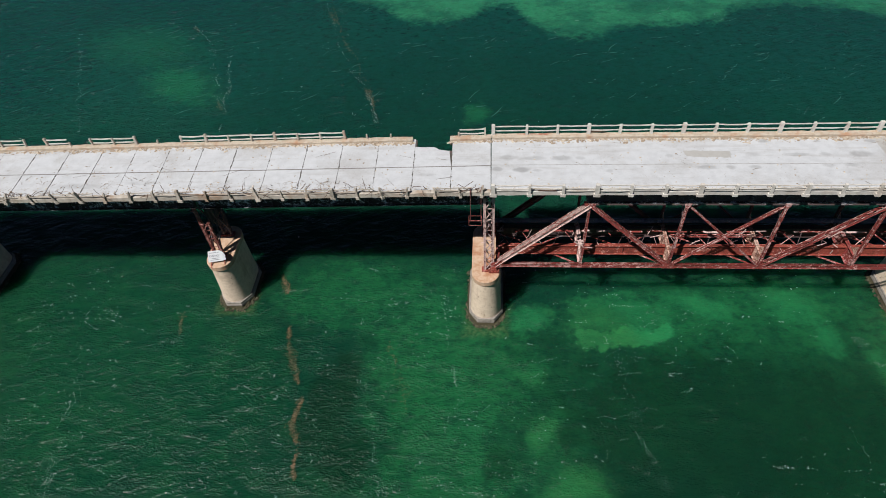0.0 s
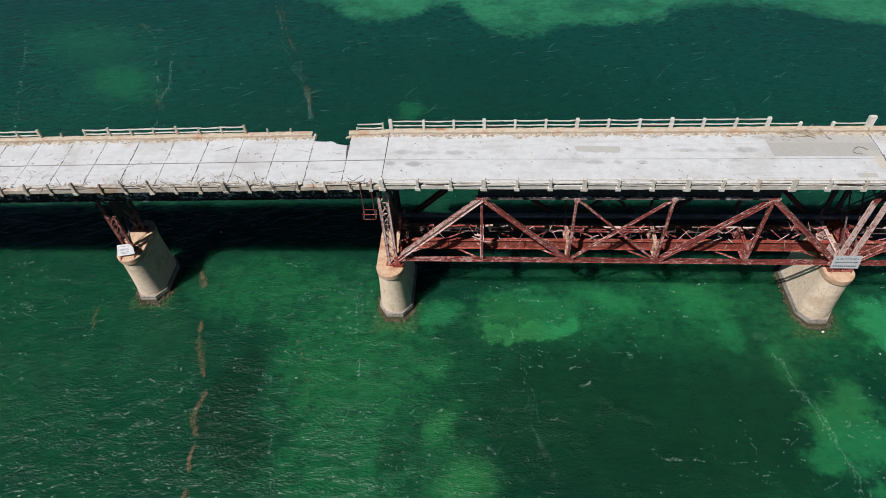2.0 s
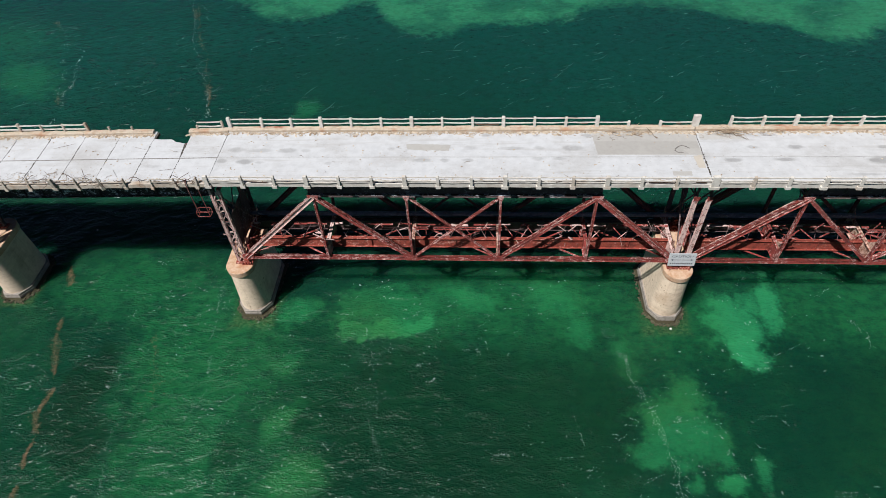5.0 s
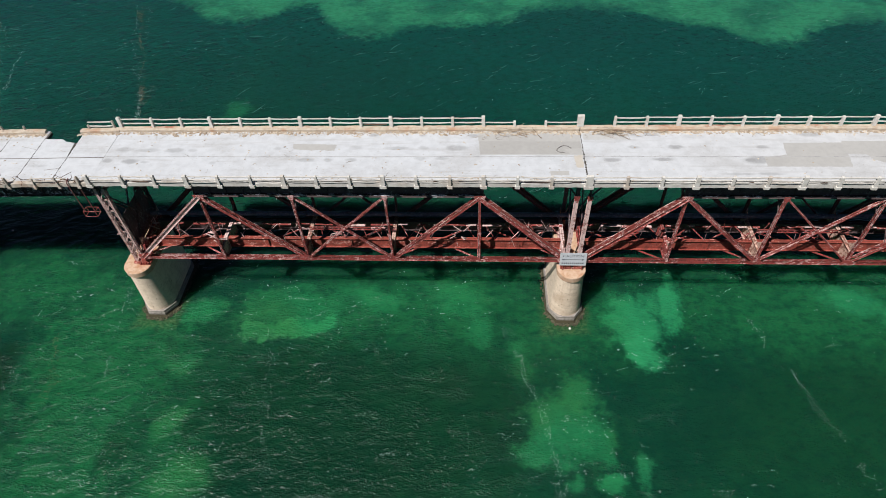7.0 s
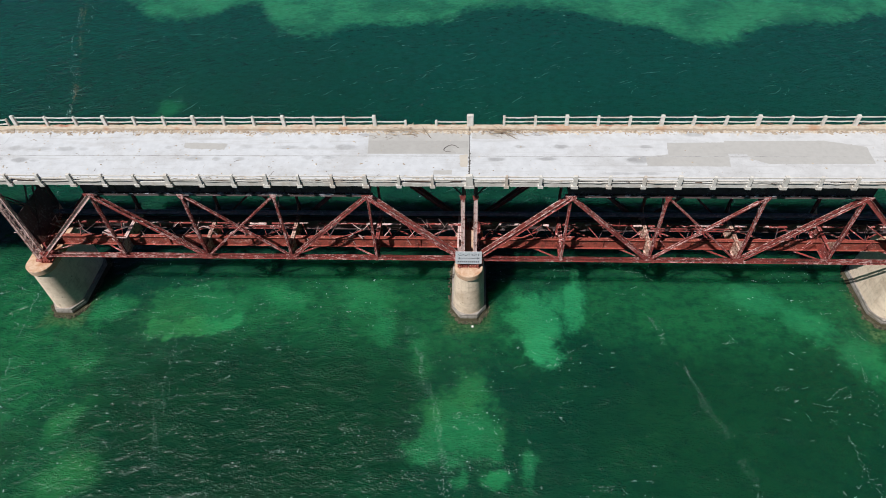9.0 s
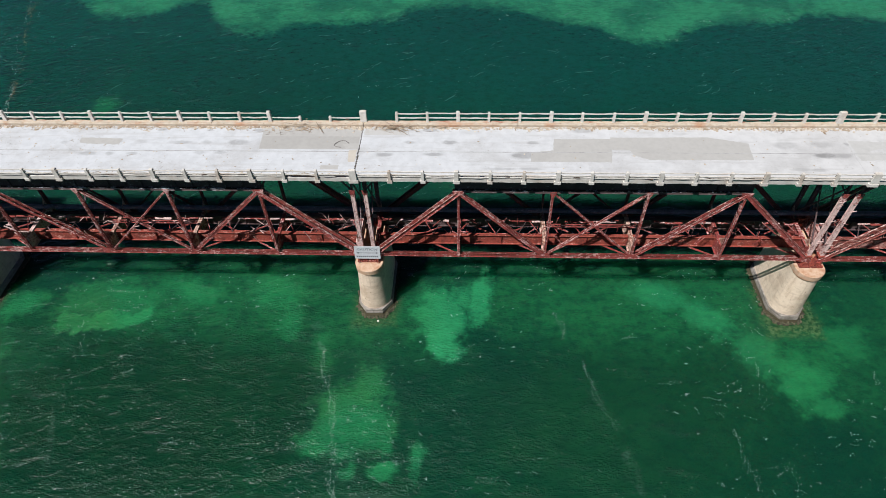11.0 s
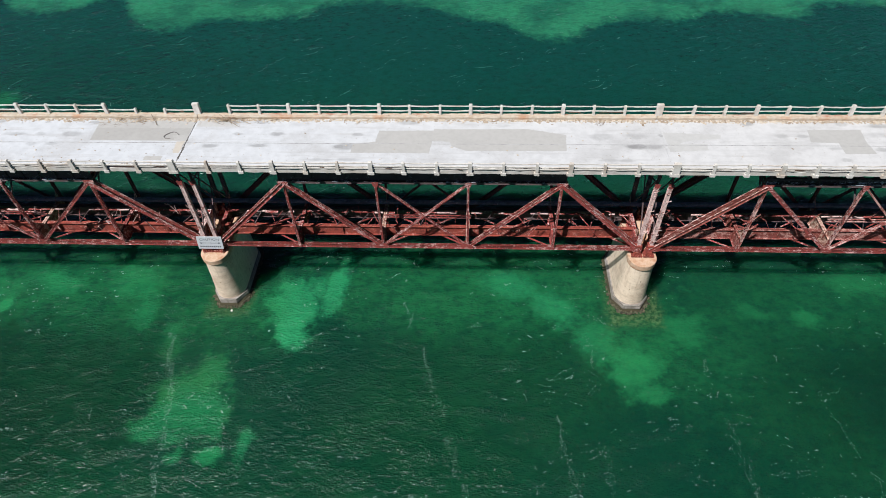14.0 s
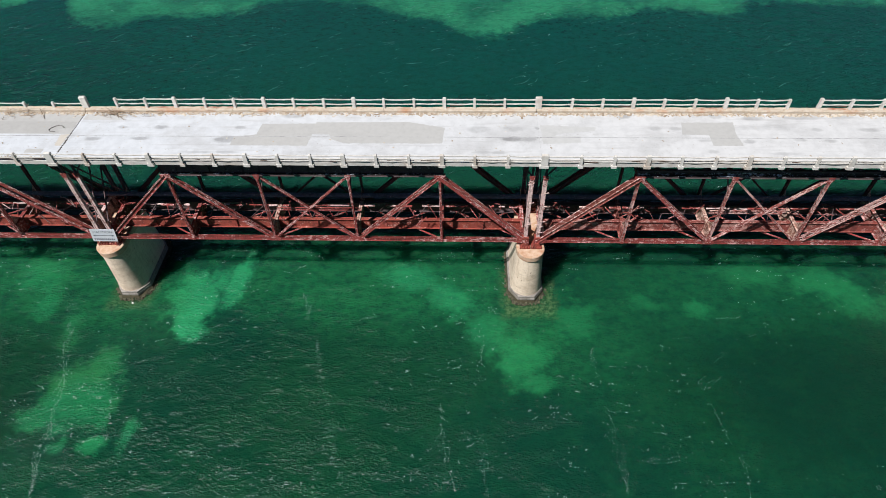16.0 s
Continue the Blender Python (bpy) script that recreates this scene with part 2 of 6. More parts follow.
def water_material():
    """Shallow clear sea over sand and sea grass: pale shoals show through green water."""
    n = Nodes("sea_water")
    pos = n.geo.outputs["Position"]
    split = n.add("ShaderNodeSeparateXYZ")
    n.link(pos, split.inputs[0])
    X, Y = split.outputs["X"], split.outputs["Y"]

    def wander(scale, detail, rough, amount):
        w = n.add("ShaderNodeTexNoise")
        w.inputs["Scale"].default_value = scale
        w.inputs["Detail"].default_value = detail
        w.inputs["Roughness"].default_value = rough
        n.link(pos, w.inputs["Vector"])
        return n.vec("MULTIPLY", n.vec("SUBTRACT", w.outputs["Color"], (0.5, 0.5, 0.5)), (amount, amount, 0.0))

    here = n.vec("ADD", pos, n.vec("ADD", wander(0.16, 4, 0.6, 2.6), wander(0.8, 5, 0.65, 1.5)))
    # ragged, cloudy edges
    cloud = n.math("SUBTRACT", n.noise(0.55, 7, 0.66, n.vec("ADD", pos, (31.0, 7.0, 0))), 0.5)
    wisp = n.math("SUBTRACT", n.noise(1.9, 5, 0.62, n.vec("ADD", pos, (3.0, 17.0, 0)), (0.8, 1.0, 1.0), 0.8), 0.5)
    rag = n.math("ADD", n.math("MULTIPLY", cloud, 1.7), n.math("MULTIPLY", wisp, 0.5))

    def shoal(old, x, y, rx, ry, turn, strength, soft=0.45):
        v = n.vec("SUBTRACT", here, (x, y, 0))
        if turn:
            r = n.add("ShaderNodeVectorRotate")
            r.rotation_type = "Z_AXIS"
            n.link(v, r.inputs["Vector"])
            r.inputs["Angle"].default_value = radians(-turn)
            v = r.outputs[0]
        d = n.math("ADD", n.vec("LENGTH", n.vec("MULTIPLY", v, (1 / rx, 1 / ry, 0)), None, 1), rag)
        m = n.span(d, 1.0 + soft / 2, 1.0 - soft, 0.0, strength)
        return m if old is None else n.math("MAXIMUM", old, m)

    def all_of(rows):
        m = None
        for row in rows:
            m = shoal(m, *row)
        return m

    broad = n.noise(0.045, 4, 0.55)
    mid = n.noise(0.35, 5, 0.6)
    grain = n.noise(1.4, 5, 0.65, None, (0.7, 1.3, 1))
    deep = n.mix(n.span(broad, 0.38, 0.64), (0.0036, 0.036, 0.0205), (0.0058, 0.048, 0.0215))
    deep = n.mix(n.math("MULTIPLY", all_of(GREENS), n.span(mid, 0.3, 0.6, 0.55, 1.0)), deep, (0.0125, 0.116, 0.040))
    deep = n.mix(n.math("MULTIPLY", n.span(mid, 0.45, 0.75), 0.4), deep, (0.0100, 0.070, 0.028))
    # the pass deepens and cools away from the shore side
    deep = n.mix(n.span(Y, 5.0, 45.0, 0.0, 0.85), deep, (0.0036, 0.050, 0.041))
    mott = n.noise(0.9, 6, 0.74, n.vec("ADD", pos, (50, 20, 0)), (0.8, 1.2, 1))
    deep = n.mix(n.math("MULTIPLY", n.span(mott, 0.42, 0.68), 0.58), deep, (0.0030, 0.027, 0.018))
    deep = n.mix(n.math("MULTIPLY", all_of(MEADOWS), n.span(n.noise(0.5, 5, 0.62, n.vec("ADD", pos, (71.0, 3.0, 0))), 0.36, 0.60, 1.0, 0.74)), deep, (0.0036, 0.0225, 0.0118))

    # sandy shoals; the long bank across the pass begins along a wavering line
    bank = n.add("ShaderNodeFloatCurve")
    curve = bank.mapping.curves[0]
    knots = [((x + 80.0) / 260.0, (y - 45.0) / 35.0) for x, y in BANK]
    for k, (x, y) in enumerate(knots):
        p = curve.points[k] if k < 2 else curve.points.new(x, y)
        p.location = (x, y)
    bank.mapping.update()
    far_here = n.add("ShaderNodeSeparateXYZ")
    n.link(here, far_here.inputs[0])
    n.link(n.span(far_here.outputs["X"], -80.0, 180.0, 0.0, 1.0, False), bank.inputs["Value"])
    inside = n.math("SUBTRACT", far_here.outputs["Y"], n.math("ADD", n.math("MULTIPLY", bank.outputs[0], 35.0), 45.0))
    inside = n.math("ADD", inside, n.math("MULTIPLY", rag, 4.5))
    thin = n.noise(0.11, 5, 0.6, n.vec("ADD", pos, (91.0, 12.0, 0)))
    far_sand = n.math("MULTIPLY", n.span(inside, -1.0, 3.2, 0.0, 0.60), n.span(thin, 0.36, 0.58, 0.45, 1.0))
    far_sand = n.math("MULTIPLY", far_sand, n.span(mott, 0.40, 0.66, 1.0, 0.72))
    sand = all_of(SHOALS_NEAR + SHOALS_MID + SHOALS_FAR)
    body = n.math("ADD", n.math("MULTIPLY", mid, 0.5), n.math("MULTIPLY", grain, 0.5))
    sand = n.math("MULTIPLY", sand, n.span(body, 0.32, 0.62, 0.68, 1.0))
    sandy = n.mix(n.span(n.noise(0.07, 3, 0.5, n.vec("ADD", pos, (13.0, 5.0, 0))), 0.45, 0.6), (0.024, 0.235, 0.082), (0.034, 0.215, 0.064))
    sandy = n.mix(n.span(X, 42.5, 47.5, 0.0, 0.7), sandy, (0.026, 0.26, 0.110))
    sandy = n.mix(n.span(X, 72.0, 80.0, 0.0, 0.75), sandy, (0.024, 0.225, 0.070))
    col = n.mix(sand, deep, sandy)
    col = n.mix(far_sand, col, (0.040, 0.27, 0.125))
    # weed and rubble on the sunken footings of the piers
    weed = None
    crumbs = n.noise(2.6, 5, 0.7, n.vec("ADD", pos, (8.0, 2.0, 0)))
    for x, y, rx, ry, amount in FOOTINGS:
        q = n.vec("ABSOLUTE", n.vec("MULTIPLY", n.vec("SUBTRACT", n.vec("ADD", pos, n.vec("MULTIPLY", n.vec("SUBTRACT", here, pos), (0.7, 0.7, 0))), (x, y, 0)), (1 / rx, 1 / ry, 0)))
        q3 = n.add("ShaderNodeSeparateXYZ")
        n.link(q, q3.inputs[0])
        m = n.span(n.math("MAXIMUM", q3.outputs["X"], q3.outputs["Y"]), 1.18, 0.70, 0.0, amount)
        weed = m if weed is None else n.math("MAXIMUM", weed, m)
    weed_col = n.mix(n.span(crumbs, 0.40, 0.60), (0.022, 0.068, 0.022), (0.100, 0.170, 0.070))
    col = n.mix(n.math("MULTIPLY", weed, n.span(grain, 0.30, 0.55, 0.35, 1.0)), col, weed_col)

    # waves: swell, long slanting crests, chop and ripples
    turn = n.add("ShaderNodeVectorRotate")
    turn.rotation_type = "Z_AXIS"
    turn.inputs["Angle"].default_value = radians(-24)
    n.link(pos, turn.inputs["Vector"])
    swell = turn.outputs[0]
    wave_a = n.noise(0.6, 2, 0.5, swell, (0.7, 1.5, 1), 0.6)
    wave_m = n.noise(1.25, 2, 0.5, swell, (0.6, 1.5, 1), 0.5)
    ridge = n.noise(0.52, 2.5, 0.5, n.vec("ADD", swell, (21.0, 5.0, 0)), (0.55, 1.7, 1), 0.9)
    ridge = n.math("SUBTRACT", 1.0, n.math("ABSOLUTE", n.math("MULTIPLY", n.math("SUBTRACT", ridge, 0.5), 6.0)), True)
    ridge = n.math("MULTIPLY", n.math("POWER", ridge, 3.0), n.span(n.noise(0.35, 3, 0.6, n.vec("ADD", pos, (2.0, 63.0, 0))), 0.45, 0.68))
    flat = n.add("ShaderNodeVectorRotate")
    flat.rotation_type = "Z_AXIS"
    flat.inputs["Angle"].default_value = radians(6)
    n.link(pos, flat.inputs["Vector"])
    wave_b = n.noise(3.4, 1.5, 0.5, flat.outputs[0], (0.95, 1.35, 1), 0.3)
    wave_c = n.noise(7.5, 1.0, 0.5, flat.outputs[0], (1.05, 1.2, 1), 0.2)
    gust = n.span(n.noise(0.45, 4, 0.7, flat.outputs[0], (0.7, 1.6, 1)), 0.37, 0.68, 0.42, 1.65)
    open_sea = n.span(Y, 6.0, 30.0, 0.35, 3.0)
    h = n.math("ADD", n.math("MULTIPLY", wave_a, 1.5), n.math("MULTIPLY", n.math("MULTIPLY", wave_m, 0.32), open_sea))
    h = n.math("ADD", h, n.math("MULTIPLY", n.math("MULTIPLY", ridge, 0.36), open_sea))
    h = n.math("ADD", h, n.math("MULTIPLY", gust, n.math("ADD", n.math("MULTIPLY", wave_b, 0.47), n.math("MULTIPLY", wave_c, 0.24))))
    n.bump(h, 1.0, 0.165)
    n.bsdf.inputs["IOR"].default_value = 1.33
    n.bsdf.inputs["Specular IOR Level"].default_value = 0.28
    n.bsdf.subsurface_method = "BURLEY"
    n.bsdf.inputs["Subsurface Weight"].default_value = 1.0
    n.bsdf.inputs["Subsurface Radius"].default_value = (0.4, 1.2, 1.0)
    n.bsdf.inputs["Subsurface Scale"].default_value = 2.0
    return n.done(col, 0.165)


# near edge of the sand bank across the pass: x, y
BANK = [(-80, 74), (-40, 72), (-19, 65), (-12, 60), (-4, 62), (0, 65.5), (5, 60), (10, 55.5), (15, 54.2), (21, 57.2), (30, 57.6), (36, 58.4), (40, 62.5), (46, 63.2), (56, 62.2),
        (62, 58.6), (70, 56), (77, 50.8), (84, 54.6), (91, 57.2), (98, 56.8), (105, 59.5), (118, 57.5), (123, 62), (150, 60), (180, 64)]
# pale sandy shoals: x, y, half length, half width, turn, strength, softness
SHOALS_NEAR = [
    (12.4, -0.6, 6.2, 3.2, 4, 0.34, 0.6), (13.2, -3.1, 3.4, 1.5, 12, 0.62, 0.35), (9.6, -3.3, 1.9, 1.1, -38, 0.55, 0.35), (16.1, -2.3, 2.0, 1.0, 36, 0.58, 0.35), (3.6, -0.8, 2.8, 1.8, 20, 0.42, 0.7),
    (4.2, -13.0, 1.2, 2.4, -24, 0.38, 0.8), (6.4, -18.4, 3.2, 2.0, 30, 0.42, 0.8), (3.2, -7.4, 1.6, 1.6, 0, 0.25, 0.7),
    (20.8, 1.2, 3.6, 1.7, -18, 0.42, 0.7), (29.2, 1.4, 3.4, 2.8, -20, 0.42, 0.7), (31.6, -3.0, 1.7, 1.8, 20, 0.34, 0.7), (35.6, -6.0, 1.2, 2.4, 10, 0.28, 0.8),
]
SHOALS_MID = [
    (46.6, -1.6, 2.9, 3.6, 0, 0.70, 0.55), (46.9, -4.9, 1.6, 2.6, 12, 0.85, 0.5), (50.7, 0.6, 1.3, 4.2, -14, 0.72, 0.6), (49.0, 0.8, 1.8, 1.8, -30, 0.55, 0.8),
    (39.4, -12.8, 3.6, 3.8, 10, 0.50, 0.5), (40.4, -9.8, 1.8, 2.4, 0, 0.44, 0.6), (36.6, -15.0, 2.2, 1.5, 14, 0.46, 0.5),
    (42.2, -14.2, 1.2, 2.4, 0, 0.44, 0.6), (42.6, -17.8, 1.3, 0.9, 10, 0.60, 0.5), (45.4, -16.9, 0.8, 1.6, 0, 0.44, 0.6), (39.6, -17.9, 0.8, 0.7, 0, 0.42, 0.6),
]
SHOALS_FAR = [
    (68.6, 1.4, 3.6, 2.0, -22, 0.46, 0.7), (73.2, -1.6, 3.4, 1.9, -38, 0.46, 0.7), (76.8, -5.4, 2.6, 2.0, -50, 0.42, 0.7), (80.0, -8.2, 2.7, 3.2, 20, 0.46, 0.6), (81.2, -10.6, 1.4, 1.2, 0, 0.46, 0.6),
    (85.2, -3.6, 2.4, 2.2, 40, 0.34, 0.7), (97.7, -2.3, 1.5, 1.1, 0, 0.36, 0.8), (92.2, -1.2, 1.8, 1.2, -20, 0.24, 0.8), (112.0, 0.4, 5.5, 2.4, -32, 0.42, 0.7), (104.0, 2.6, 4.0, 1.8, -10, 0.30, 0.7),
    (-49.0, 43.0, 8.0, 4.4, -36, 0.26, 0.8), (-60.0, 55.0, 12.0, 7.0, -20, 0.14, 0.9), (-2.9, 34.5, 1.8, 2.6, 0, 0.30, 0.7),
]
# weed and rubble round the pier footings
FOOTINGS = [(-1.0, -1.3, 2.4, 2.0, 0.42), (40.1, -1.3, 2.4, 2.0, 0.42), (80.9, -0.4, 2.8, 3.1, 0.62), (-27.6, 1.0, 2.2, 1.7, 0.45)]
# green shallows over weed and sand; the bridge rows also bake in lens falloff
GREENS = [
    (-5.0, -6.0, 8.5, 11.0, 0, 0.80, 0.5), (-4.0, -18.0, 6.5, 7.0, 0, 0.70, 0.5), (-15.0, 2.0, 9.0, 5.0, 0, 0.70, 0.6), (5.0, -17.0, 4.0, 6.0, 0, 0.4, 0.6), (-36.0, -8.0, 17.0, 14.0, 0, 0.2, 0.6),
    (24.0, 0.5, 17.0, 6.0, 0, 0.68, 0.7), (66.0, 1.0, 21.0, 6.5, 0, 0.80, 0.6), (58.0, 0.5, 9.0, 3.4, 0, 0.70, 0.6), (102.0, 0.0, 18.0, 6.5, 0, 0.50, 0.8), (41.0, -1.0, 9.0, 6.0, 0, 0.6, 0.7),
    (-50.0, 46.0, 22.0, 14.0, 20, 0.35, 0.6), (-2.6, 46.0, 2.4, 13.0, 0, 0.35, 0.8), (86.0, -6.0, 7.0, 6.0, 30, 0.45, 0.7), (80.4, -6.0, 4.6, 4.4, 0, 0.85, 0.6),
]
# darker sea grass meadows
MEADOWS = [
    (-15.4, -10.5, 2.6, 6.0, -8, 0.78, 0.3), (-13.4, -16.0, 2.4, 3.0, 0, 0.72, 0.3), (20.0, -13.5, 15.0, 9.5, 0, 0.62, 0.25), (22.0, -16.0, 10.0, 6.0, 0, 0.74, 0.6), (0.0, -16.2, 1.5, 1.8, 0, 0.6, 0.5), (62.0, -13.0, 15.0, 9.0, 0, 0.25, 0.5),
    (-2.0, 38.0, 36.0, 16.0, 0, 0.3, 0.5), (108.0, -11.0, 15.0, 9.0, 0, 0.5, 0.5), (33.0, -13.0, 4.0, 7.0, 0, 0.6, 0.5),
]

M_WATER = water_material()
M_ROAD = road_material()
M_EDGE = concrete("deck_edge_concrete", (0.58, 0.56, 0.52), (0.48, 0.45, 0.40), (0.40, 0.31, 0.23), 0.5, False, 15.0)
M_CURB = concrete("curb_concrete", (0.50, 0.44, 0.36), (0.39, 0.31, 0.225), (0.40, 0.20, 0.10), 0.8, False, 3.0)
M_SILL = concrete("rust_stained_sill", (0.52, 0.45, 0.36), (0.43, 0.31, 0.21), (0.30, 0.075, 0.03), 1.0, False, 33.0)
M_RAIL_OLD = concrete("broken_rail_concrete", (0.50, 0.46, 0.40), (0.36, 0.31, 0.25), (0.30, 0.17, 0.09), 0.7, False, 21.0)
M_RAIL = concrete("rail_concrete", (0.64, 0.62, 0.575), (0.48, 0.45, 0.40), (0.36, 0.24, 0.15), 0.5, False, 9.0)
M_PIER = concrete("pier_concrete", (0.76, 0.63, 0.49), (0.66, 0.53, 0.395), (0.46, 0.33, 0.225), 0.6, True, 1.0)
M_CAP = concrete("pier_cap_rust_stained", (0.58, 0.42, 0.30), (0.44, 0.25, 0.14), (0.36, 0.13, 0.055), 0.9, False, 5.0)
M_PLINTH = concrete("pier_plinth_concrete", (0.34, 0.31, 0.275), (0.20, 0.18, 0.155), (0.09, 0.075, 0.05), 0.8, True, 7.0)
M_ALGAE = chips("algae_crust", (0.15, 0.13, 0.06), (0.035, 0.03, 0.015))
M_CRUST = chips("barnacle_crust", (0.135, 0.125, 0.075), (0.03, 0.03, 0.018))
M_RUST = rust("rusted_steel", (0.32, 0.055, 0.046), (0.72, 0.46, 0.43), 0.50)
# darker rust: the far truss gets its deck shade by this colour
M_RUST_DARK_SHADE = rust("dark_rust_shade_tone", (0.17, 0.055, 0.05), (0.34, 0.20, 0.18), 0.3, (0.045, 0.024, 0.024))
M_RUST_B = rust("rusted_steel_deep", (0.34, 0.064, 0.042), (0.66, 0.33, 0.27), 0.32)
# flaking pale paint, used on upper lips so they read as sunlit
M_LIT_EDGE = rust("flaked_lit_edges", (0.30, 0.085, 0.07), (0.76, 0.56, 0.52), 0.72)
M_CREAM = rust("peeling_cream_paint", (0.34, 0.14, 0.10), (0.66, 0.47, 0.38), 0.85)
M_RUST_MID = rust("bleached_rusty_steel", (0.26, 0.060, 0.046), (0.50, 0.27, 0.23), 0.6)
M_RUST_PINK = rust("pink_faded_steel", (0.34, 0.085, 0.068), (0.62, 0.41, 0.37), 0.80)
M_RUST_PALE = rust("faded_painted_steel", (0.34, 0.12, 0.10), (0.72, 0.54, 0.50), 1.1)
# steel colour with the shade beneath the deck painted in
M_STEEL_SHADE = rust("shade_dark_steel", (0.125, 0.080, 0.080), (0.30, 0.28, 0.29), 0.3, (0.045, 0.036, 0.040))
M_FLAKE = rust("flaking_pale_paint", (0.05, 0.035, 0.032), (0.78, 0.80, 0.84), 0.55, (0.02, 0.015, 0.015))
M_PIPE = rust("weathered_pipe_paint", (0.20, 0.23, 0.28), (0.50, 0.54, 0.60), 0.3, (0.05, 0.05, 0.055))
M_TAN = concrete("tan_patch", (0.50, 0.465, 0.41), (0.46, 0.42, 0.36), (0.40, 0.32, 0.22), 0.6, False, 23.0)
M_RUST_B2 = plain("rebar_rust", (0.13, 0.075, 0.05), 0.9, 0.4, 5.0)
M_SEAL = plain("grey_sealant", (0.24, 0.23, 0.22), 0.95, 0.4, 5.0)
M_SEAL_PALE = plain("worn_sealant", (0.43, 0.43, 0.43), 0.95, 0.45, 1.2)
M_JOINT = plain("joint_filler", (0.10, 0.09, 0.08), 0.95, 0.4, 5.0)
M_PATCH = concrete("repair_patch", (0.42, 0.415, 0.40), (0.385, 0.38, 0.365), (0.35, 0.345, 0.335), 0.5, False, 13.0)
M_PATCH_DIM = concrete("older_repair_patch", (0.375, 0.37, 0.355), (0.345, 0.34, 0.325), (0.42, 0.415, 0.40), 0.5, False, 43.0)
M_PATCH_PALE = concrete("thin_repair_patch", (0.47, 0.47, 0.46), (0.43, 0.43, 0.42), (0.38, 0.38, 0.37), 0.5, False, 53.0)
M_RUBBLE = chips("rubble_concrete", (0.62, 0.55, 0.45), (0.26, 0.20, 0.14))
M_STICK = chips("dead_brush", (0.40, 0.32, 0.23), (0.11, 0.075, 0.05))
M_DRY = chips("bleached_branches", (0.62, 0.52, 0.38), (0.22, 0.15, 0.10))
M_SIGN = plain("sign_paint_white", (0.48, 0.51, 0.53), 0.55, 0.18, 5.0)
M_INK = plain("sign_ink", (0.09, 0.10, 0.12), 0.7, 0.3, 9.0)
M_FOAM = plain("foam", (0.50, 0.64, 0.60), 0.9, 0.2, 4.0)
M_CREST_LIGHT = plain("crest_light_tone", (0.045, 0.15, 0.12), 0.9, 0.5, 2.0)
M_WEED = plain("sargassum_weed", (0.155, 0.105, 0.052), 0.9, 0.5, 3.0)
M_BUOY = plain("float_paint", (0.80, 0.78, 0.70), 0.5, 0.1, 8.0)


# ---- building blocks ----
def lerp(a, b, f):
    return a + (b - a) * f


def mesh_from(bm, name, mat, second=None):
    me = bpy.data.meshes.new(name)
    bm.normal_update()
    bm.to_mesh(me)
    bm.free()
    me.materials.append(mat)
    if second:
        me.materials.append(second)
    return me


def part(name, bm, mat, parent=None, label="", second=None):
    """Links a bmesh, or a ready mesh, as one object under a thing or a part."""
    me = bm if isinstance(bm, bpy.types.Mesh) else mesh_from(bm, name, mat, second)
    ob = new(name, me)
    if parent is not None:
        ob.parent = parent
    return tagged(ob, label)


def thing(name, label, category, group="", kind="", at=(0, 0, 0)):
    ob = new(name)
    ob.location = at
    return tagged(ob, label, category, group, kind)


def hexa(bm, c, slot=0):
    """A block from eight corners: four below, four above, both running round the same way."""
    v = [bm.verts.new(p) for p in c]
    for f in ((3, 2, 1, 0), (4, 5, 6, 7), (0, 1, 5, 4), (1, 2, 6, 5), (2, 3, 7, 6), (3, 0, 4, 7)):
        bm.faces.new([v[i] for i in f]).material_index = slot
    return v


def block(bm, x0, x1, y0, y1, z0, z1):
    return hexa(bm, [(x0, y0, z0), (x1, y0, z0), (x1, y1, z0), (x0, y1, z0),
                     (x0, y0, z1), (x1, y0, z1), (x1, y1, z1), (x0, y1, z1)])


def frame_of(a, b, side=(0, 1, 0)):
    u = (Vector(b) - Vector(a))
    length = u.length
    u.normalize()
    s = Vector(side)
    s = (s - u * s.dot(u))
    if s.length < 1e-4:
        s = Vector((1, 0, 0)) - u * u.x
    s.normalize()
    n = u.cross(s)
    if n.z < 0:
        n = -n
    return u, s, n, length


def bar(bm, a, b, w, d, side=(0, 1, 0), slot=0):
    """A straight bar from a to b: w across (along side), d deep."""
    a = Vector(a)
    u, s, n, length = frame_of(a, b, side)
    e = a + u * length
    s, n = s * w / 2, n * d / 2
    hexa(bm, [a - s - n, e - s - n, e + s - n, a + s - n, a - s + n, e - s + n, e + s + n, a + s + n], slot)


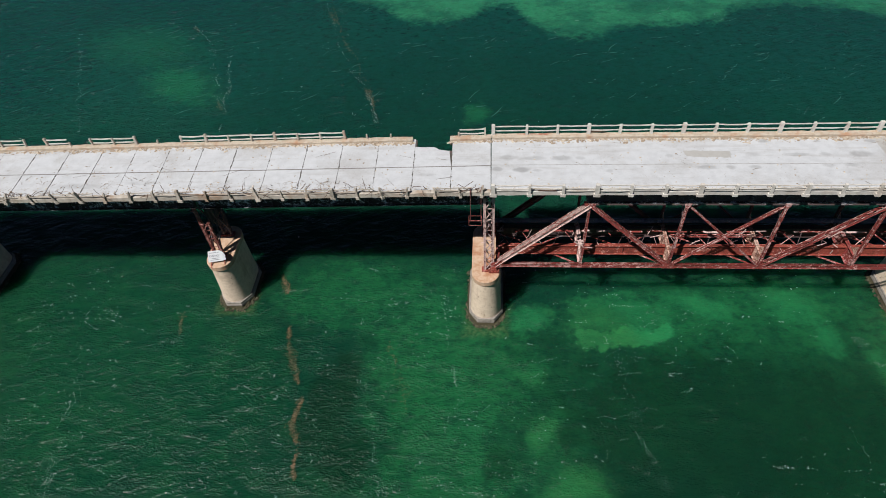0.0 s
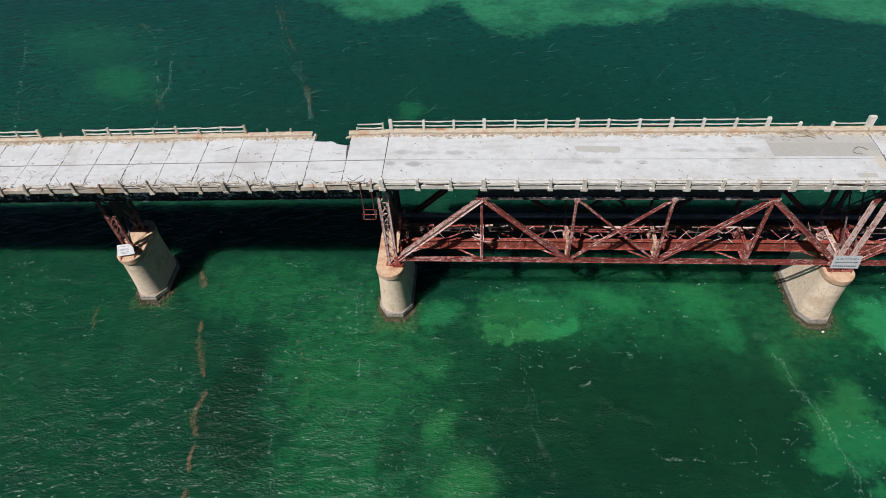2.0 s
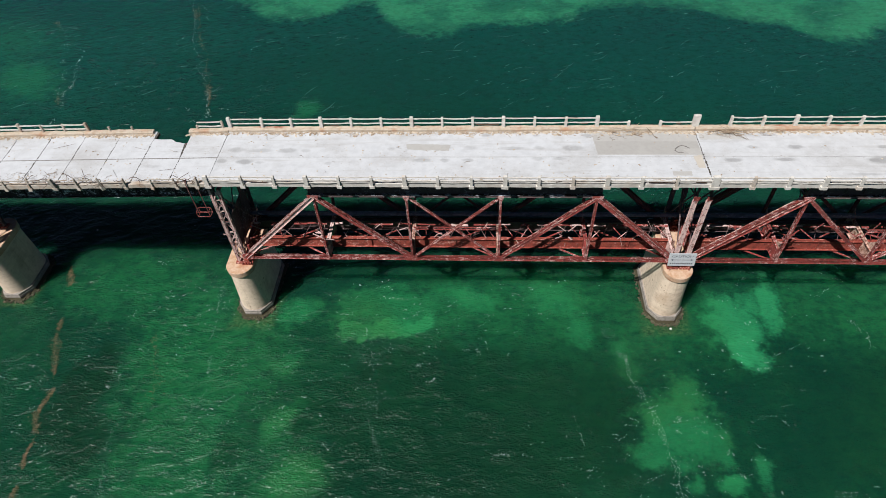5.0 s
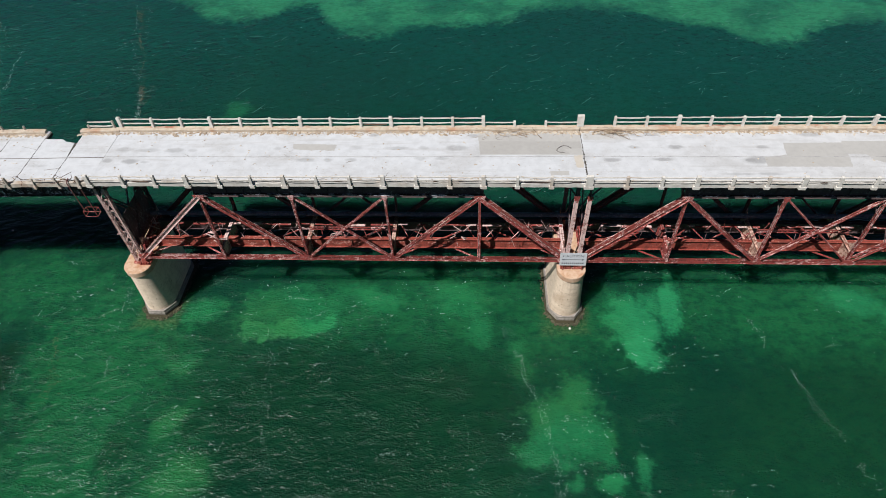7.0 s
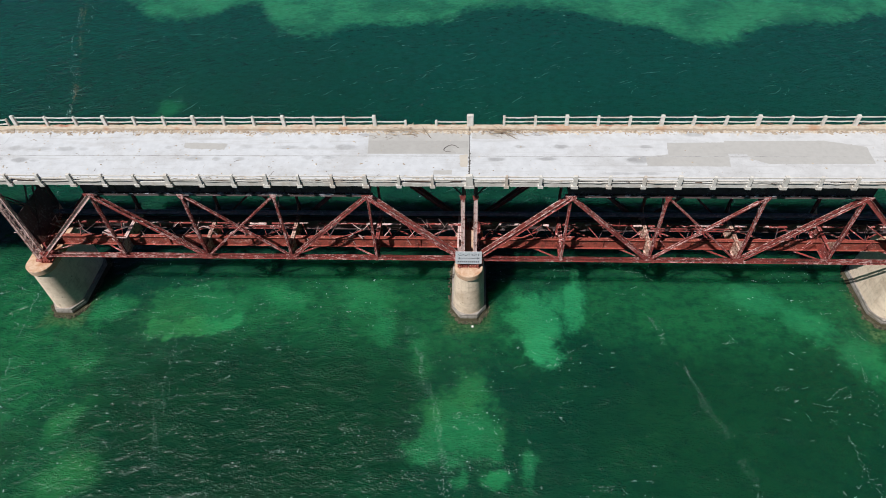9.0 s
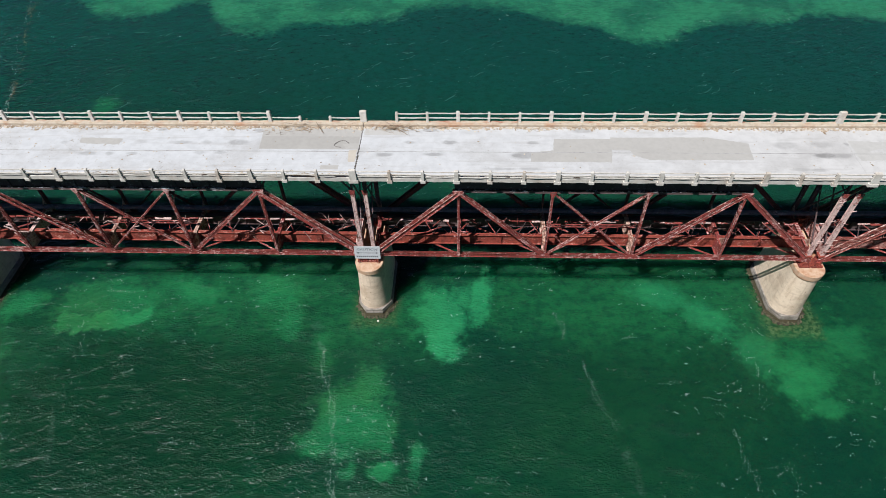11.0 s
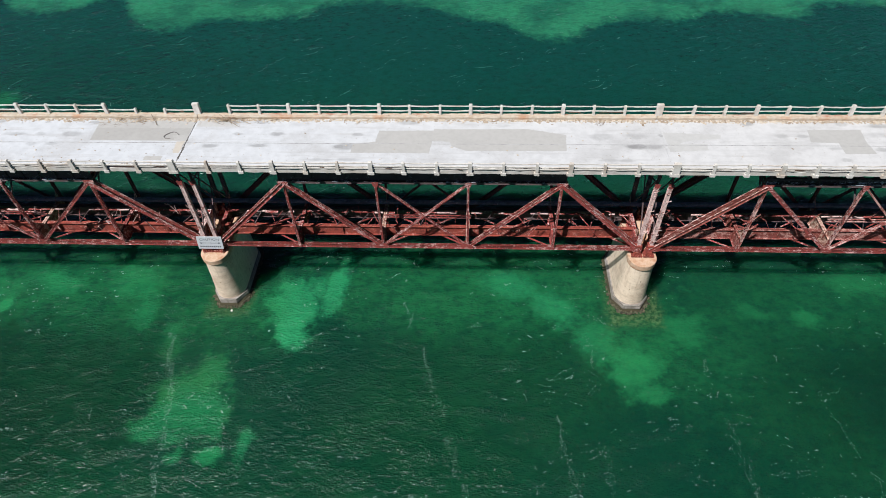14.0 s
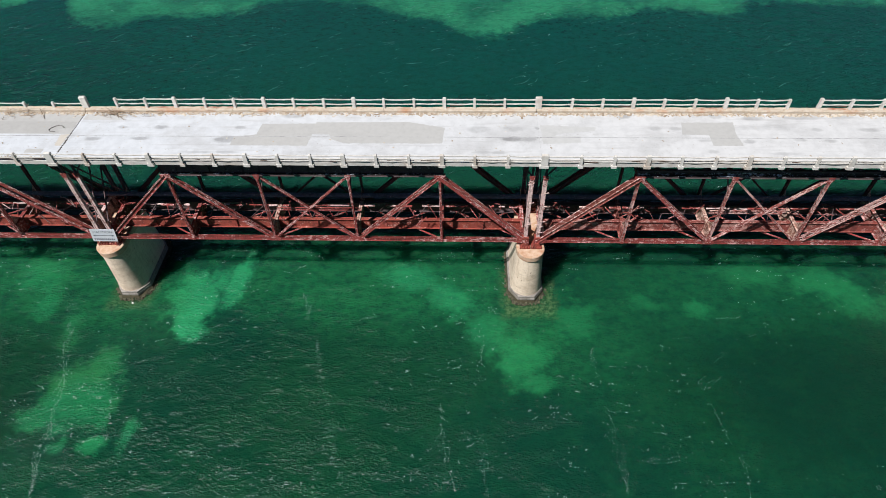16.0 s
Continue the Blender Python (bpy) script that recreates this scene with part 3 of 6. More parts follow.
def laced(bm, a, b, w, d, pitch=0.0, cover=False, lip=0.07, thick=0.03, battens=0):
    """A riveted member: two channels with lips, tied by zigzag lacing above and below, or by a cover plate."""
    a, b = Vector(a), Vector(b)
    u, s, n, length = frame_of(a, b)
    for k in (-1, 1):
        o = s * (k * (w - thick) / 2)
        bar(bm, a + o, b + o, thick, d)
        for m in (-1, 1):
            q = s * (k * (w / 2 + (lip / 2 if k * m != 9 else 0) - thick)) + n * (m * (d - thick) / 2)
            # upper lips take slot 1, where sunlit tops are put in the colour
            bar(bm, a + q, b + q, lip, thick, slot=1 if m > 0 else 0)
    if cover:
        o = n * (d / 2 + 0.012)
        bar(bm, a + o, b + o, w + 0.06, 0.024, slot=1)
    for i in range(battens):
        for m in (-1, 1):
            p = a + u * (length * (i + 0.5) / battens) + n * (m * (d / 2 + 0.01))
            bar(bm, p - u * 0.16, p + u * 0.16, w, 0.016)
    if battens:
        return
    pitch = pitch or w * 1.3
    count = max(2, int(length / pitch))
    for m in ((-1,) if cover or cover is None else (-1, 1)):
        o = n * (m * (d / 2 + 0.008))
        for i in range(count):
            k = 1 if i % 2 else -1
            p = a + u * (length * i / count) + s * (k * w / 2) + o
            q = a + u * (length * (i + 1) / count) - s * (k * w / 2) + o
            mid = (q - p).normalized()
            bar(bm, p, q, 0.055, 0.014, n.cross(mid))


def girder(bm, a, b, depth, flange, web=0.03, stiff=0.0, flaky=False):
    """A plate girder hanging below the line a-b: web, two flanges, upright stiffeners every stiff metres."""
    a, b = Vector(a), Vector(b)
    u, s, n, length = frame_of(a, b, Vector((0, 0, 1)).cross(Vector(b) - Vector(a)))
    down = Vector((0, 0, -1))
    side = s
    bar(bm, a + down * depth / 2, b + down * depth / 2, web, depth, side)
    bar(bm, a + down * 0.02, b + down * 0.02, flange, 0.04, side)
    bar(bm, a + down * (depth - 0.02), b + down * (depth - 0.02), flange, 0.04, side, slot=1 if flaky else 0)
    if flaky:
        bar(bm, a + down * (depth * 0.72), b + down * (depth * 0.72), web + 0.02, depth * 0.42, side, slot=1)
    if stiff:
        count = int(length / stiff)
        for i in range(count + 1):
            p = a + u * (length * i / max(count, 1))
            for k in (-1, 1):
                q = p + side * (k * flange * 0.22)
                bar(bm, q + down * 0.04, q + down * (depth - 0.04), flange * 0.42, 0.025, side)


def plate(bm, pts, y0, y1):
    """An upright plate: outline pts in x and z, from y0 to y1."""
    lo = [bm.verts.new((x, y0, z)) for x, z in pts]
    hi = [bm.verts.new((x, y1, z)) for x, z in pts]
    bm.faces.new(lo)
    bm.faces.new(hi[::-1])
    for i in range(len(pts)):
        j = (i + 1) % len(pts)
        bm.faces.new((lo[j], lo[i], hi[i], hi[j]))


def prism(bm, rings):
    """A skin through rings of points of equal count, closed at both ends."""
    rows = [[bm.verts.new(p) for p in r] for r in rings]
    count = len(rows[0])
    for r, q in zip(rows, rows[1:]):
        for i in range(count):
            j = (i + 1) % count
            bm.faces.new((r[i], r[j], q[j], q[i]))
    bm.faces.new(rows[0][::-1])
    bm.faces.new(rows[-1])


def bevelled(bm, width, segments=1):
    bmesh.ops.recalc_face_normals(bm, faces=bm.faces)
    bmesh.ops.bevel(bm, geom=list(bm.edges), offset=width, segments=segments, affect="EDGES", profile=0.6)
    return bm


def roughen(bm, amount, scale, keep_z=False):
    for v in bm.verts:
        d = noise.noise_vector(v.co * scale) * amount
        if keep_z:
            d.z = 0
        v.co += d


rng = random.Random(11)

# ---- sea ----
bm = bmesh.new()
edges = [-2400, -900, -300, -80, 160, 420, 1000, 2400]
grid = [[bm.verts.new((x, y, 0)) for x in edges] for y in edges]
for j in range(len(edges) - 1):
    for i in range(len(edges) - 1):
        bm.faces.new((grid[j][i], grid[j][i + 1], grid[j + 1][i + 1], grid[j + 1][i]))
tagged(part("water", bm, M_WATER), "clear green shallow sea with pale sand shoals", "water", kind="structure")

# ---- plan of the bridge ----
Y_NEAR, Y_FAR = 0.0, 4.9           # the two truss planes
Z_BOT, Z_TOP = 7.42, 15.2          # chord centres
SPANS = [(-0.32, 39.55), (40.62, 80.02), (81.10, 120.50)]
PIERS = [-1.0, 40.1, 80.55, 121.1]
LEFT_PIERS = [-27.9, -57.2]
ROAD_Z = 17.55
DECK_NEAR, DECK_FAR = -1.02, 6.2


def road_z(x):
    """Height of the roadway: level over the trusses, falling gently over the plate girder spans."""
    return ROAD_Z if x > -0.62 else ROAD_Z - 0.06 + 0.019 * (x + 0.62)


# ---- piers ----
def outline(half, nose, tail, z, x, steps=12, point=False):
    """A long pier outline with round ends, or with canted ends where point is set."""
    pts = []
    if point:
        for sx, yy in ((-1, nose + half * 0.72), (-0.48, nose), (0.48, nose), (1, nose + half * 0.72)):
            pts.append((x + sx * half, yy, z))
        for sx, yy in ((1, tail - half * 0.72), (0.48, tail), (-0.48, tail), (-1, tail - half * 0.72)):
            pts.append((x + sx * half, yy, z))
        return pts
    for i in range(steps + 1):
        a = math.pi + math.pi * i / steps
        pts.append((x + half * math.cos(a), nose + half + half * math.sin(a), z))
    for i in range(steps + 1):
        a = math.pi * i / steps
        pts.append((x + half * math.cos(a), tail - half + half * math.sin(a), z))
    return pts


def pier(x, nose=-1.62, tail=6.1, half=1.26, top=6.62, label="", cap_mat=M_CAP):
    p = thing("bridge_pier", label, "bridge pier", "piers of the bridge")
    bm = bmesh.new()
    prism(bm, [outline(half * 1.24, nose + 0.12, tail - 0.12, 0.7, x, 28), outline(half * 1.20, nose + 0.13, tail - 0.13, 1.4, x, 28),
               outline(half * 1.09, nose + 0.17, tail - 0.17, 3.4, x, 28), outline(half * 0.985, nose + 0.22, tail - 0.22, top - 0.66, x, 28)])
    part("shaft", bm, M_PIER, p)
    bm = bmesh.new()
    prism(bm, [outline(half * 0.99, nose + 0.15, tail - 0.15, top - 0.74, x, 28), outline(half * 1.04, nose + 0.05, tail - 0.05, top - 0.60, x, 28),
               outline(half * 1.05, nose + 0.02, tail - 0.02, top - 0.06, x, 28), outline(half * 1.01, nose + 0.07, tail - 0.07, top, x, 28)])
    part("cap", bm, cap_mat, p, "rust-stained concrete cap")
    bm = bmesh.new()
    prism(bm, [outline(half * 1.37, nose - 0.05, tail + 0.05, 0.32, x, point=True), outline(half * 1.37, nose - 0.05, tail + 0.05, 0.56, x, point=True),
               outline(half * 1.34, nose - 0.01, tail + 0.01, 0.58, x, point=True), outline(half * 1.34, nose - 0.01, tail + 0.01, 0.80, x, point=True), outline(half * 1.31, nose + 0.03, tail - 0.03, 0.84, x, point=True)])
    part("plinth", bm, M_PLINTH, p, "dark wave-worn concrete plinth")
    bm = bmesh.new()
    prism(bm, [outline(half * 1.52, nose - 0.32, tail + 0.32, -1.2, x, point=True), outline(half * 1.47, nose - 0.24, tail + 0.24, 0.05, x, point=True), outline(half * 1.33, nose + 0.0, tail - 0.0, 0.33, x, point=True)])
    bmesh.ops.subdivide_edges(bm, edges=list(bm.edges), cuts=3, use_grid_fill=True)
    roughen(bm, 0.24, 1.9, True)
    roughen(bm, 0.10, 6.0, True)
    part("footing", bm, M_ALGAE, p, "weed-covered footing at the waterline")
    # broken concrete and barnacle crust at the waterline
    r = random.Random(int(x) + 400)
    ring = outline(half * 1.50, nose - 0.34, tail + 0.34, 0, x, point=True)
    bm = bmesh.new()
    for k in range(520):
        i = r.randrange(len(ring))
        a, b, f = ring[i], ring[(i + 1) % len(ring)], r.random()
        px, py = lerp(a[0], b[0], f) + r.gauss(0, 0.09), lerp(a[1], b[1], f) + r.gauss(0, 0.09)
        size = r.choice((0.04, 0.05, 0.07, 0.09, 0.12))
        v = hexa(bm, [(-1, -0.7, -0.6), (0.8, -1, -0.6), (1, 0.8, -0.6), (-0.7, 1, -0.6), (-0.6, -0.5, 0.6), (0.5, -0.6, 0.9), (0.7, 0.5, 0.6), (-0.5, 0.6, 0.8)])
        m = Matrix.Translation((px, py, r.uniform(-0.04, 0.12))) @ Matrix.Rotation(r.uniform(0, 6.28), 4, 'Z') @ Matrix.Diagonal((size * r.uniform(0.8, 1.5), size, size * 0.8, 1))
        for w in v:
            w.co = m @ w.co
    tagged(part("crust", bm, M_CRUST, p, "rough barnacle crust and rubble at the waterline"), kind="stuff")
    return p


pier(PIERS[0] - 0.1, label="tan concrete bridge pier with a rounded nose in the sea")
pier(PIERS[1], label="tan concrete bridge pier carrying two truss ends and a sign")
pier(PIERS[2], label="pale concrete bridge pier with rust streaks under truss ends")
pier(PIERS[3], label="tan concrete bridge pier at the truss end")
pier(LEFT_PIERS[0] + 0.2, nose=0.05, tail=5.9, half=1.27, top=6.5, label="weathered concrete pier under a broken steel bent")
pier(LEFT_PIERS[1], nose=-1.0, tail=7.0, half=1.2, top=6.5, label="concrete pier in the shade of the bridge")


# ---- trusses ----
def truss_side(owner, x0, x1, y, mats, tone, outer):
    p = (x1 - x0) / 5
    X = [x0 + p * i for i in range(6)]
    B = [Vector((x, y, Z_BOT)) for x in X]
    T = [Vector((x, y, Z_TOP)) for x in X]
    m_main, m_web = mats

    def member(name, a, b, w, d, mat, **kw):
        bm = bmesh.new()
        laced(bm, a, b, w, d, **kw)
        # flaky top chord edge also imitates the sunlit dashes along it
        edge = M_RUST_DARK_SHADE if not outer else M_FLAKE if name == "top_chord" else m_main if name == "bottom_chord" else M_LIT_EDGE
        return part(name, bm, mat, owner, "", edge)

    for i in range(5):
        member("bottom_chord", B[i] + Vector((0.02, 0, 0)), B[i + 1] - Vector((0.02, 0, 0)), 0.32, 0.28, m_main, cover=None)
    for i in range(1, 4):
        # top chord tones include the shade of the deck overhang
        member("top_chord", T[i] + Vector((0, 0, 0.15)), T[i + 1] + Vector((0, 0, 0.15)), 0.24, 0.25, M_STEEL_SHADE if outer else M_RUST_DARK_SHADE, cover=True)
    member("end_post", B[0], T[1], 0.42, 0.36, tone, cover=None, lip=0.13)
    member("end_post", B[5], T[4], 0.42, 0.36, m_main, cover=None, lip=0.13)
    for i in range(1, 5):
        member("vertical", B[i], T[i], 0.24, 0.20 if i in (1, 4) else 0.18, m_web)
    member("diagonal", T[1], B[2], 0.36, 0.28, m_main)
    member("diagonal", B[3], T[4], 0.36, 0.28, m_web)
    member("counter_brace", B[2], T[3], 0.20, 0.13, m_web)
    member("counter_brace", T[2] + Vector((0, 0.02, 0)), B[3] + Vector((0, 0.02, 0)), 0.16, 0.13, m_web)
    # gusset plates where members meet
    for i in range(6):
        x, z = X[i], Z_BOT
        w, g = (0.55, 0.5) if i in (0, 5, 2, 3) else (0.16, 0.3)
        for k in (-1, 1):
            yy = y + k * 0.225
            if i in (0, 5):
                k2 = 1 if i == 0 else -1
                pts = [(x - 0.3 * k2, z - 0.34), (x + 0.8 * k2, z - 0.16), (x + 0.85 * k2, z + 0.22), (x + 0.7 * k2, z + 0.75), (x - 0.25 * k2, z + 0.42)]
            else:
                pts = [(x - w, z - 0.14), (x + w, z - 0.14), (x + w * 0.95, z + 0.22), (x + w * 0.45, z + g), (x - w * 0.45, z + g), (x - w * 0.95, z + 0.22)]
            bm = bmesh.new()
            plate(bm, pts, yy - 0.012, yy + 0.012)
            bmesh.ops.recalc_face_normals(bm, faces=bm.faces)
            part("gusset", bm, m_main, owner)
    for i in range(1, 5):
        x, z = X[i], Z_TOP
        w = 0.5 if i in (1, 4) else 0.28
        for k in (-1, 1):
            yy = y + k * 0.145
            bm = bmesh.new()
            plate(bm, [(x - w, z + 0.2), (x - w * 0.85, z - 0.12), (x - w * 0.3, z - 0.45), (x + w * 0.3, z - 0.45), (x + w * 0.85, z - 0.12), (x + w, z + 0.2)], yy - 0.012, yy + 0.012)
            bmesh.ops.recalc_face_normals(bm, faces=bm.faces)
            part("gusset", bm, m_main if outer else M_STEEL_SHADE, owner)
    # shoes on the piers
    for i in (0, 5):
        bm = bmesh.new()
        x = X[i]
        plate(bm, [(x - 0.42, 6.74), (x + 0.42, 6.74), (x + 0.2, 7.22), (x - 0.2, 7.22)], y - 0.34, y + 0.34)
        block(bm, x - 0.5, x + 0.5, y - 0.45, y + 0.45, 6.62, 6.74)
        bmesh.ops.recalc_face_normals(bm, faces=bm.faces)
        shoe = part("bearing_shoe", bm, M_RUST_B, owner, "rusted bearing shoe")
        for k in range(4):
            bm = bmesh.new()
            block(bm, x - 0.46 + k * 0.25, x - 0.33 + k * 0.25, y - 0.52, y - 0.36, 6.745, 6.9)
            part("roller", bm, M_RUST_B, shoe)


def truss_span(x0, x1, mats, tone, seed, label):
    r = random.Random(seed)
    o = thing("truss_span", label, "bridge truss", "truss spans")
    p = (x1 - x0) / 5
    X = [x0 + p * i for i in range(6)]
    truss_side(o, x0, x1, Y_NEAR, mats, tone, True)
    # far truss: shade under the road is put into its rust colour
    truss_side(o, x0, x1, Y_FAR, (M_RUST_DARK_SHADE, M_RUST_DARK_SHADE), M_RUST_DARK_SHADE, False)
    # floor of the old railway: cross beams at the joints, two lines of stringers between them
    for i in range(6):
        bm = bmesh.new()
        x = X[i] + (0.35 if i == 0 else -0.35 if i == 5 else 0)
        girder(bm, (x, 0.2, 8.72), (x, 4.7, 8.72), 1.45, 0.34, 0.03, 1.1)
        part("floor_beam", bm, M_CREAM if i in (2, 3) else tone if i % 2 else mats[1], o)
        for y, k in ((0.24, 1), (4.66, -1)):
            bm = bmesh.new()
            pts = [(0, 8.72), (0.95, 8.72), (0, 9.75)]
            lo = [bm.verts.new((x - 0.015, y + k * a, z)) for a, z in pts]
            hi = [bm.verts.new((x + 0.015, y + k * a, z)) for a, z in pts]
            bm.faces.new(lo), bm.faces.new(hi[::-1])
            for q in range(3):
                w = (q + 1) % 3
                bm.faces.new((lo[w], lo[q], hi[q], hi[w]))
            bmesh.ops.recalc_face_normals(bm, faces=bm.faces)
            part("knee_plate", bm, M_CREAM, o, "plate with peeling cream paint")
    for i in range(5):
        for y in (1.45, 3.75):
            bm = bmesh.new()
            girder(bm, (X[i] + 0.2, y, 8.60), (X[i + 1] - 0.2, y, 8.60), 1.15, 0.36, 0.03, 3.6)
            # far stringers are coloured dark for the deck's shade
            part("stringer", bm, M_STEEL_SHADE if y > 3 else M_RUST_B if mats[1] is M_RUST else M_RUST_MID, o)
        # a broken line of guard plates on the ties
        xa = X[i] + 0.3
        while xa < X[i + 1] - 0.5:
            xb = min(xa + r.uniform(0.3, 1.9), X[i + 1] - 0.25)
            bm = bmesh.new()
            y, z = 3.08 + r.uniform(-0.06, 0.06), 8.74
            bar(bm, (xa, y, z), (xb, y + r.uniform(-0.06, 0.06), z + r.uniform(-0.03, 0.06)), r.uniform(0.12, 0.26), 0.07)
            part("guard_plate", bm, M_RUST_PALE if r.random() < 0.3 else M_RUST, o)
            xa = xb + (r.uniform(0.3, 1.2) if r.random() < 0.5 else 0.02)
        # ties between the two stringers, many of them broken
        n = 7
        for k in range(n):
            bm = bmesh.new()
            xa = X[i] + 0.4 + (p - 0.8) * k / n
            xb = X[i] + 0.4 + (p - 0.8) * (k + 1) / n
            ya, yb = (1.45, 3.45) if k % 2 else (3.45, 1.45)
            if r.random() < 0.65:
                bar(bm, (xa, ya, 8.66), (xb, yb, 8.66), 0.09, 0.05, (0, 0, 1))
            else:
                f = r.uniform(0.25, 0.6)
                bar(bm, (xa, ya, 8.66), (xa + (xb - xa) * f, ya + (yb - ya) * f, 8.66 + r.uniform(0.1, 0.7)), 0.09, 0.05, (0, 0, 1))
            # every other tie takes the painted-shade steel
            part("stringer_lacing", bm, M_STEEL_SHADE if k % 2 else M_RUST, o)
        # bottom laterals
        bm = bmesh.new()
        if r.random() < 0.6:
            bar(bm, (X[i] + p * 0.5, 2.45, 7.28), (X[i + 1], 4.7, 7.28), 0.12, 0.1)
        else:
            bar(bm, (X[i], 0.2, 7.28), (X[i + 1], 4.7, 7.28), 0.12, 0.1)
        part("lateral_brace", bm, mats[0], o)
        bm = bmesh.new()
        bar(bm, (X[i], 4.7, 7.19), (X[i + 1], 0.2, 7.19), 0.12, 0.1)
        part("lateral_brace", bm, mats[0], o)
        # snapped hangers and bent angle iron left standing on the floor
        for k in range(7):
            bm = bmesh.new()
            xa, ya = X[i] + r.uniform(0.4, p - 0.4), r.choice((0.5, 1.45, 1.45, 1.6, 2.4, 2.8))
            za = 8.62
            b = Vector((xa + r.uniform(-0.8, 0.8), ya + r.uniform(-0.3, 0.3), za + r.uniform(0.35, 1.25)))
            bar(bm, (xa, ya, za), b, 0.07, 0.04)
            if r.random() < 0.5:
                c = b + Vector((r.uniform(-0.6, 0.6), r.uniform(-0.3, 0.3), r.uniform(-0.35, 0.3)))
                bar(bm, b, c, 0.08, 0.05)
            part("broken_iron", bm, tone, o, "bent and snapped angle iron")
    # shreds of bracing still riveted to the first hanger
    for k in range(6):
        bm = bmesh.new()
        z = r.uniform(9.0, 11.2)
        bar(bm, (X[1], -0.12, z), (X[1] + r.choice((-1, 1)) * r.uniform(0.4, 0.9), -0.12 + r.uniform(-0.1, 0.3), z + r.uniform(-0.5, 0.7)), 0.09, 0.06)
        part("broken_iron", bm, tone, o, "bent and snapped angle iron")
    # a light lattice walkway beam along the middle bays
    bm = bmesh.new()
    for z in (9.25, 9.55):
        bar(bm, (X[2] + 0.1, 1.9, z), (X[3] + 0.3, 1.9, z), 0.09, 0.06)
    for k in range(16):
        xa = X[2] + 0.1 + (p + 0.2) * k / 16
        xb = X[2] + 0.1 + (p + 0.2) * (k + 1) / 16
        za, zb = (9.25, 9.55) if k % 2 else (9.55, 9.25)
        bar(bm, (xa, 1.9, za), (xb, 1.9, zb), 0.05, 0.03)
    for k in (0.15, 0.85):
        bar(bm, (X[2] + p * k, 1.9, 8.6), (X[2] + p * k, 1.9, 9.4), 0.08, 0.06)
    part("lattice_strut", bm, mats[1], o)
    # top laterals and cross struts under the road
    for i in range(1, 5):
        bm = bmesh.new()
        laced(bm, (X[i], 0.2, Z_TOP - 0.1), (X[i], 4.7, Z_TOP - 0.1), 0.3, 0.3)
        part("cross_strut", bm, M_STEEL_SHADE, o, "", M_STEEL_SHADE)
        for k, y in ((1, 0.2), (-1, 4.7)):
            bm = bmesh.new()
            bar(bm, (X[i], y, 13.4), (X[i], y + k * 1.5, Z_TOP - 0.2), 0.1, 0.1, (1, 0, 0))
            part("sway_brace", bm, M_STEEL_SHADE, o)
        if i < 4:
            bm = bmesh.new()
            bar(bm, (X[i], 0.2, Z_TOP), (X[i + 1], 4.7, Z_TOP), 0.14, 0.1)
            part("top_lateral", bm, M_STEEL_SHADE, o)
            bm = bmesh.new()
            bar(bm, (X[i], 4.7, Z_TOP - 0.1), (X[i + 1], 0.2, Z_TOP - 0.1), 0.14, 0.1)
            part("top_lateral", bm, M_STEEL_SHADE, o)
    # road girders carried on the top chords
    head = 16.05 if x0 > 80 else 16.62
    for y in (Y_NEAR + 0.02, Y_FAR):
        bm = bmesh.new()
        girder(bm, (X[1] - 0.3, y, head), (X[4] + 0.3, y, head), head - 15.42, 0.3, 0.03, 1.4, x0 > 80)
        part("road_girder", bm, M_STEEL_SHADE, o, "", M_FLAKE)
        if x0 > 80:
            # stub columns carry the road above the low girder
            for k in range(9):
                x = lerp(X[1], X[4], k / 8)
                bm = bmesh.new()
                bar(bm, (x, y, head - 0.02), (x, y, 17.18), 0.2, 0.2, (1, 0, 0))
                part("stub_column", bm, M_STEEL_SHADE, o)
    return o


truss_span(*SPANS[0], (M_RUST, M_RUST), M_RUST_PALE, 3, "rust-red steel truss span under the bridge road")
truss_span(*SPANS[1], (M_RUST, M_RUST), M_RUST, 5, "rusted red-brown steel truss span between concrete piers")
truss_span(*SPANS[2], (M_RUST, M_RUST_PINK), M_RUST_MID, 8, "pink-faded rusty steel truss span with peeling paint")


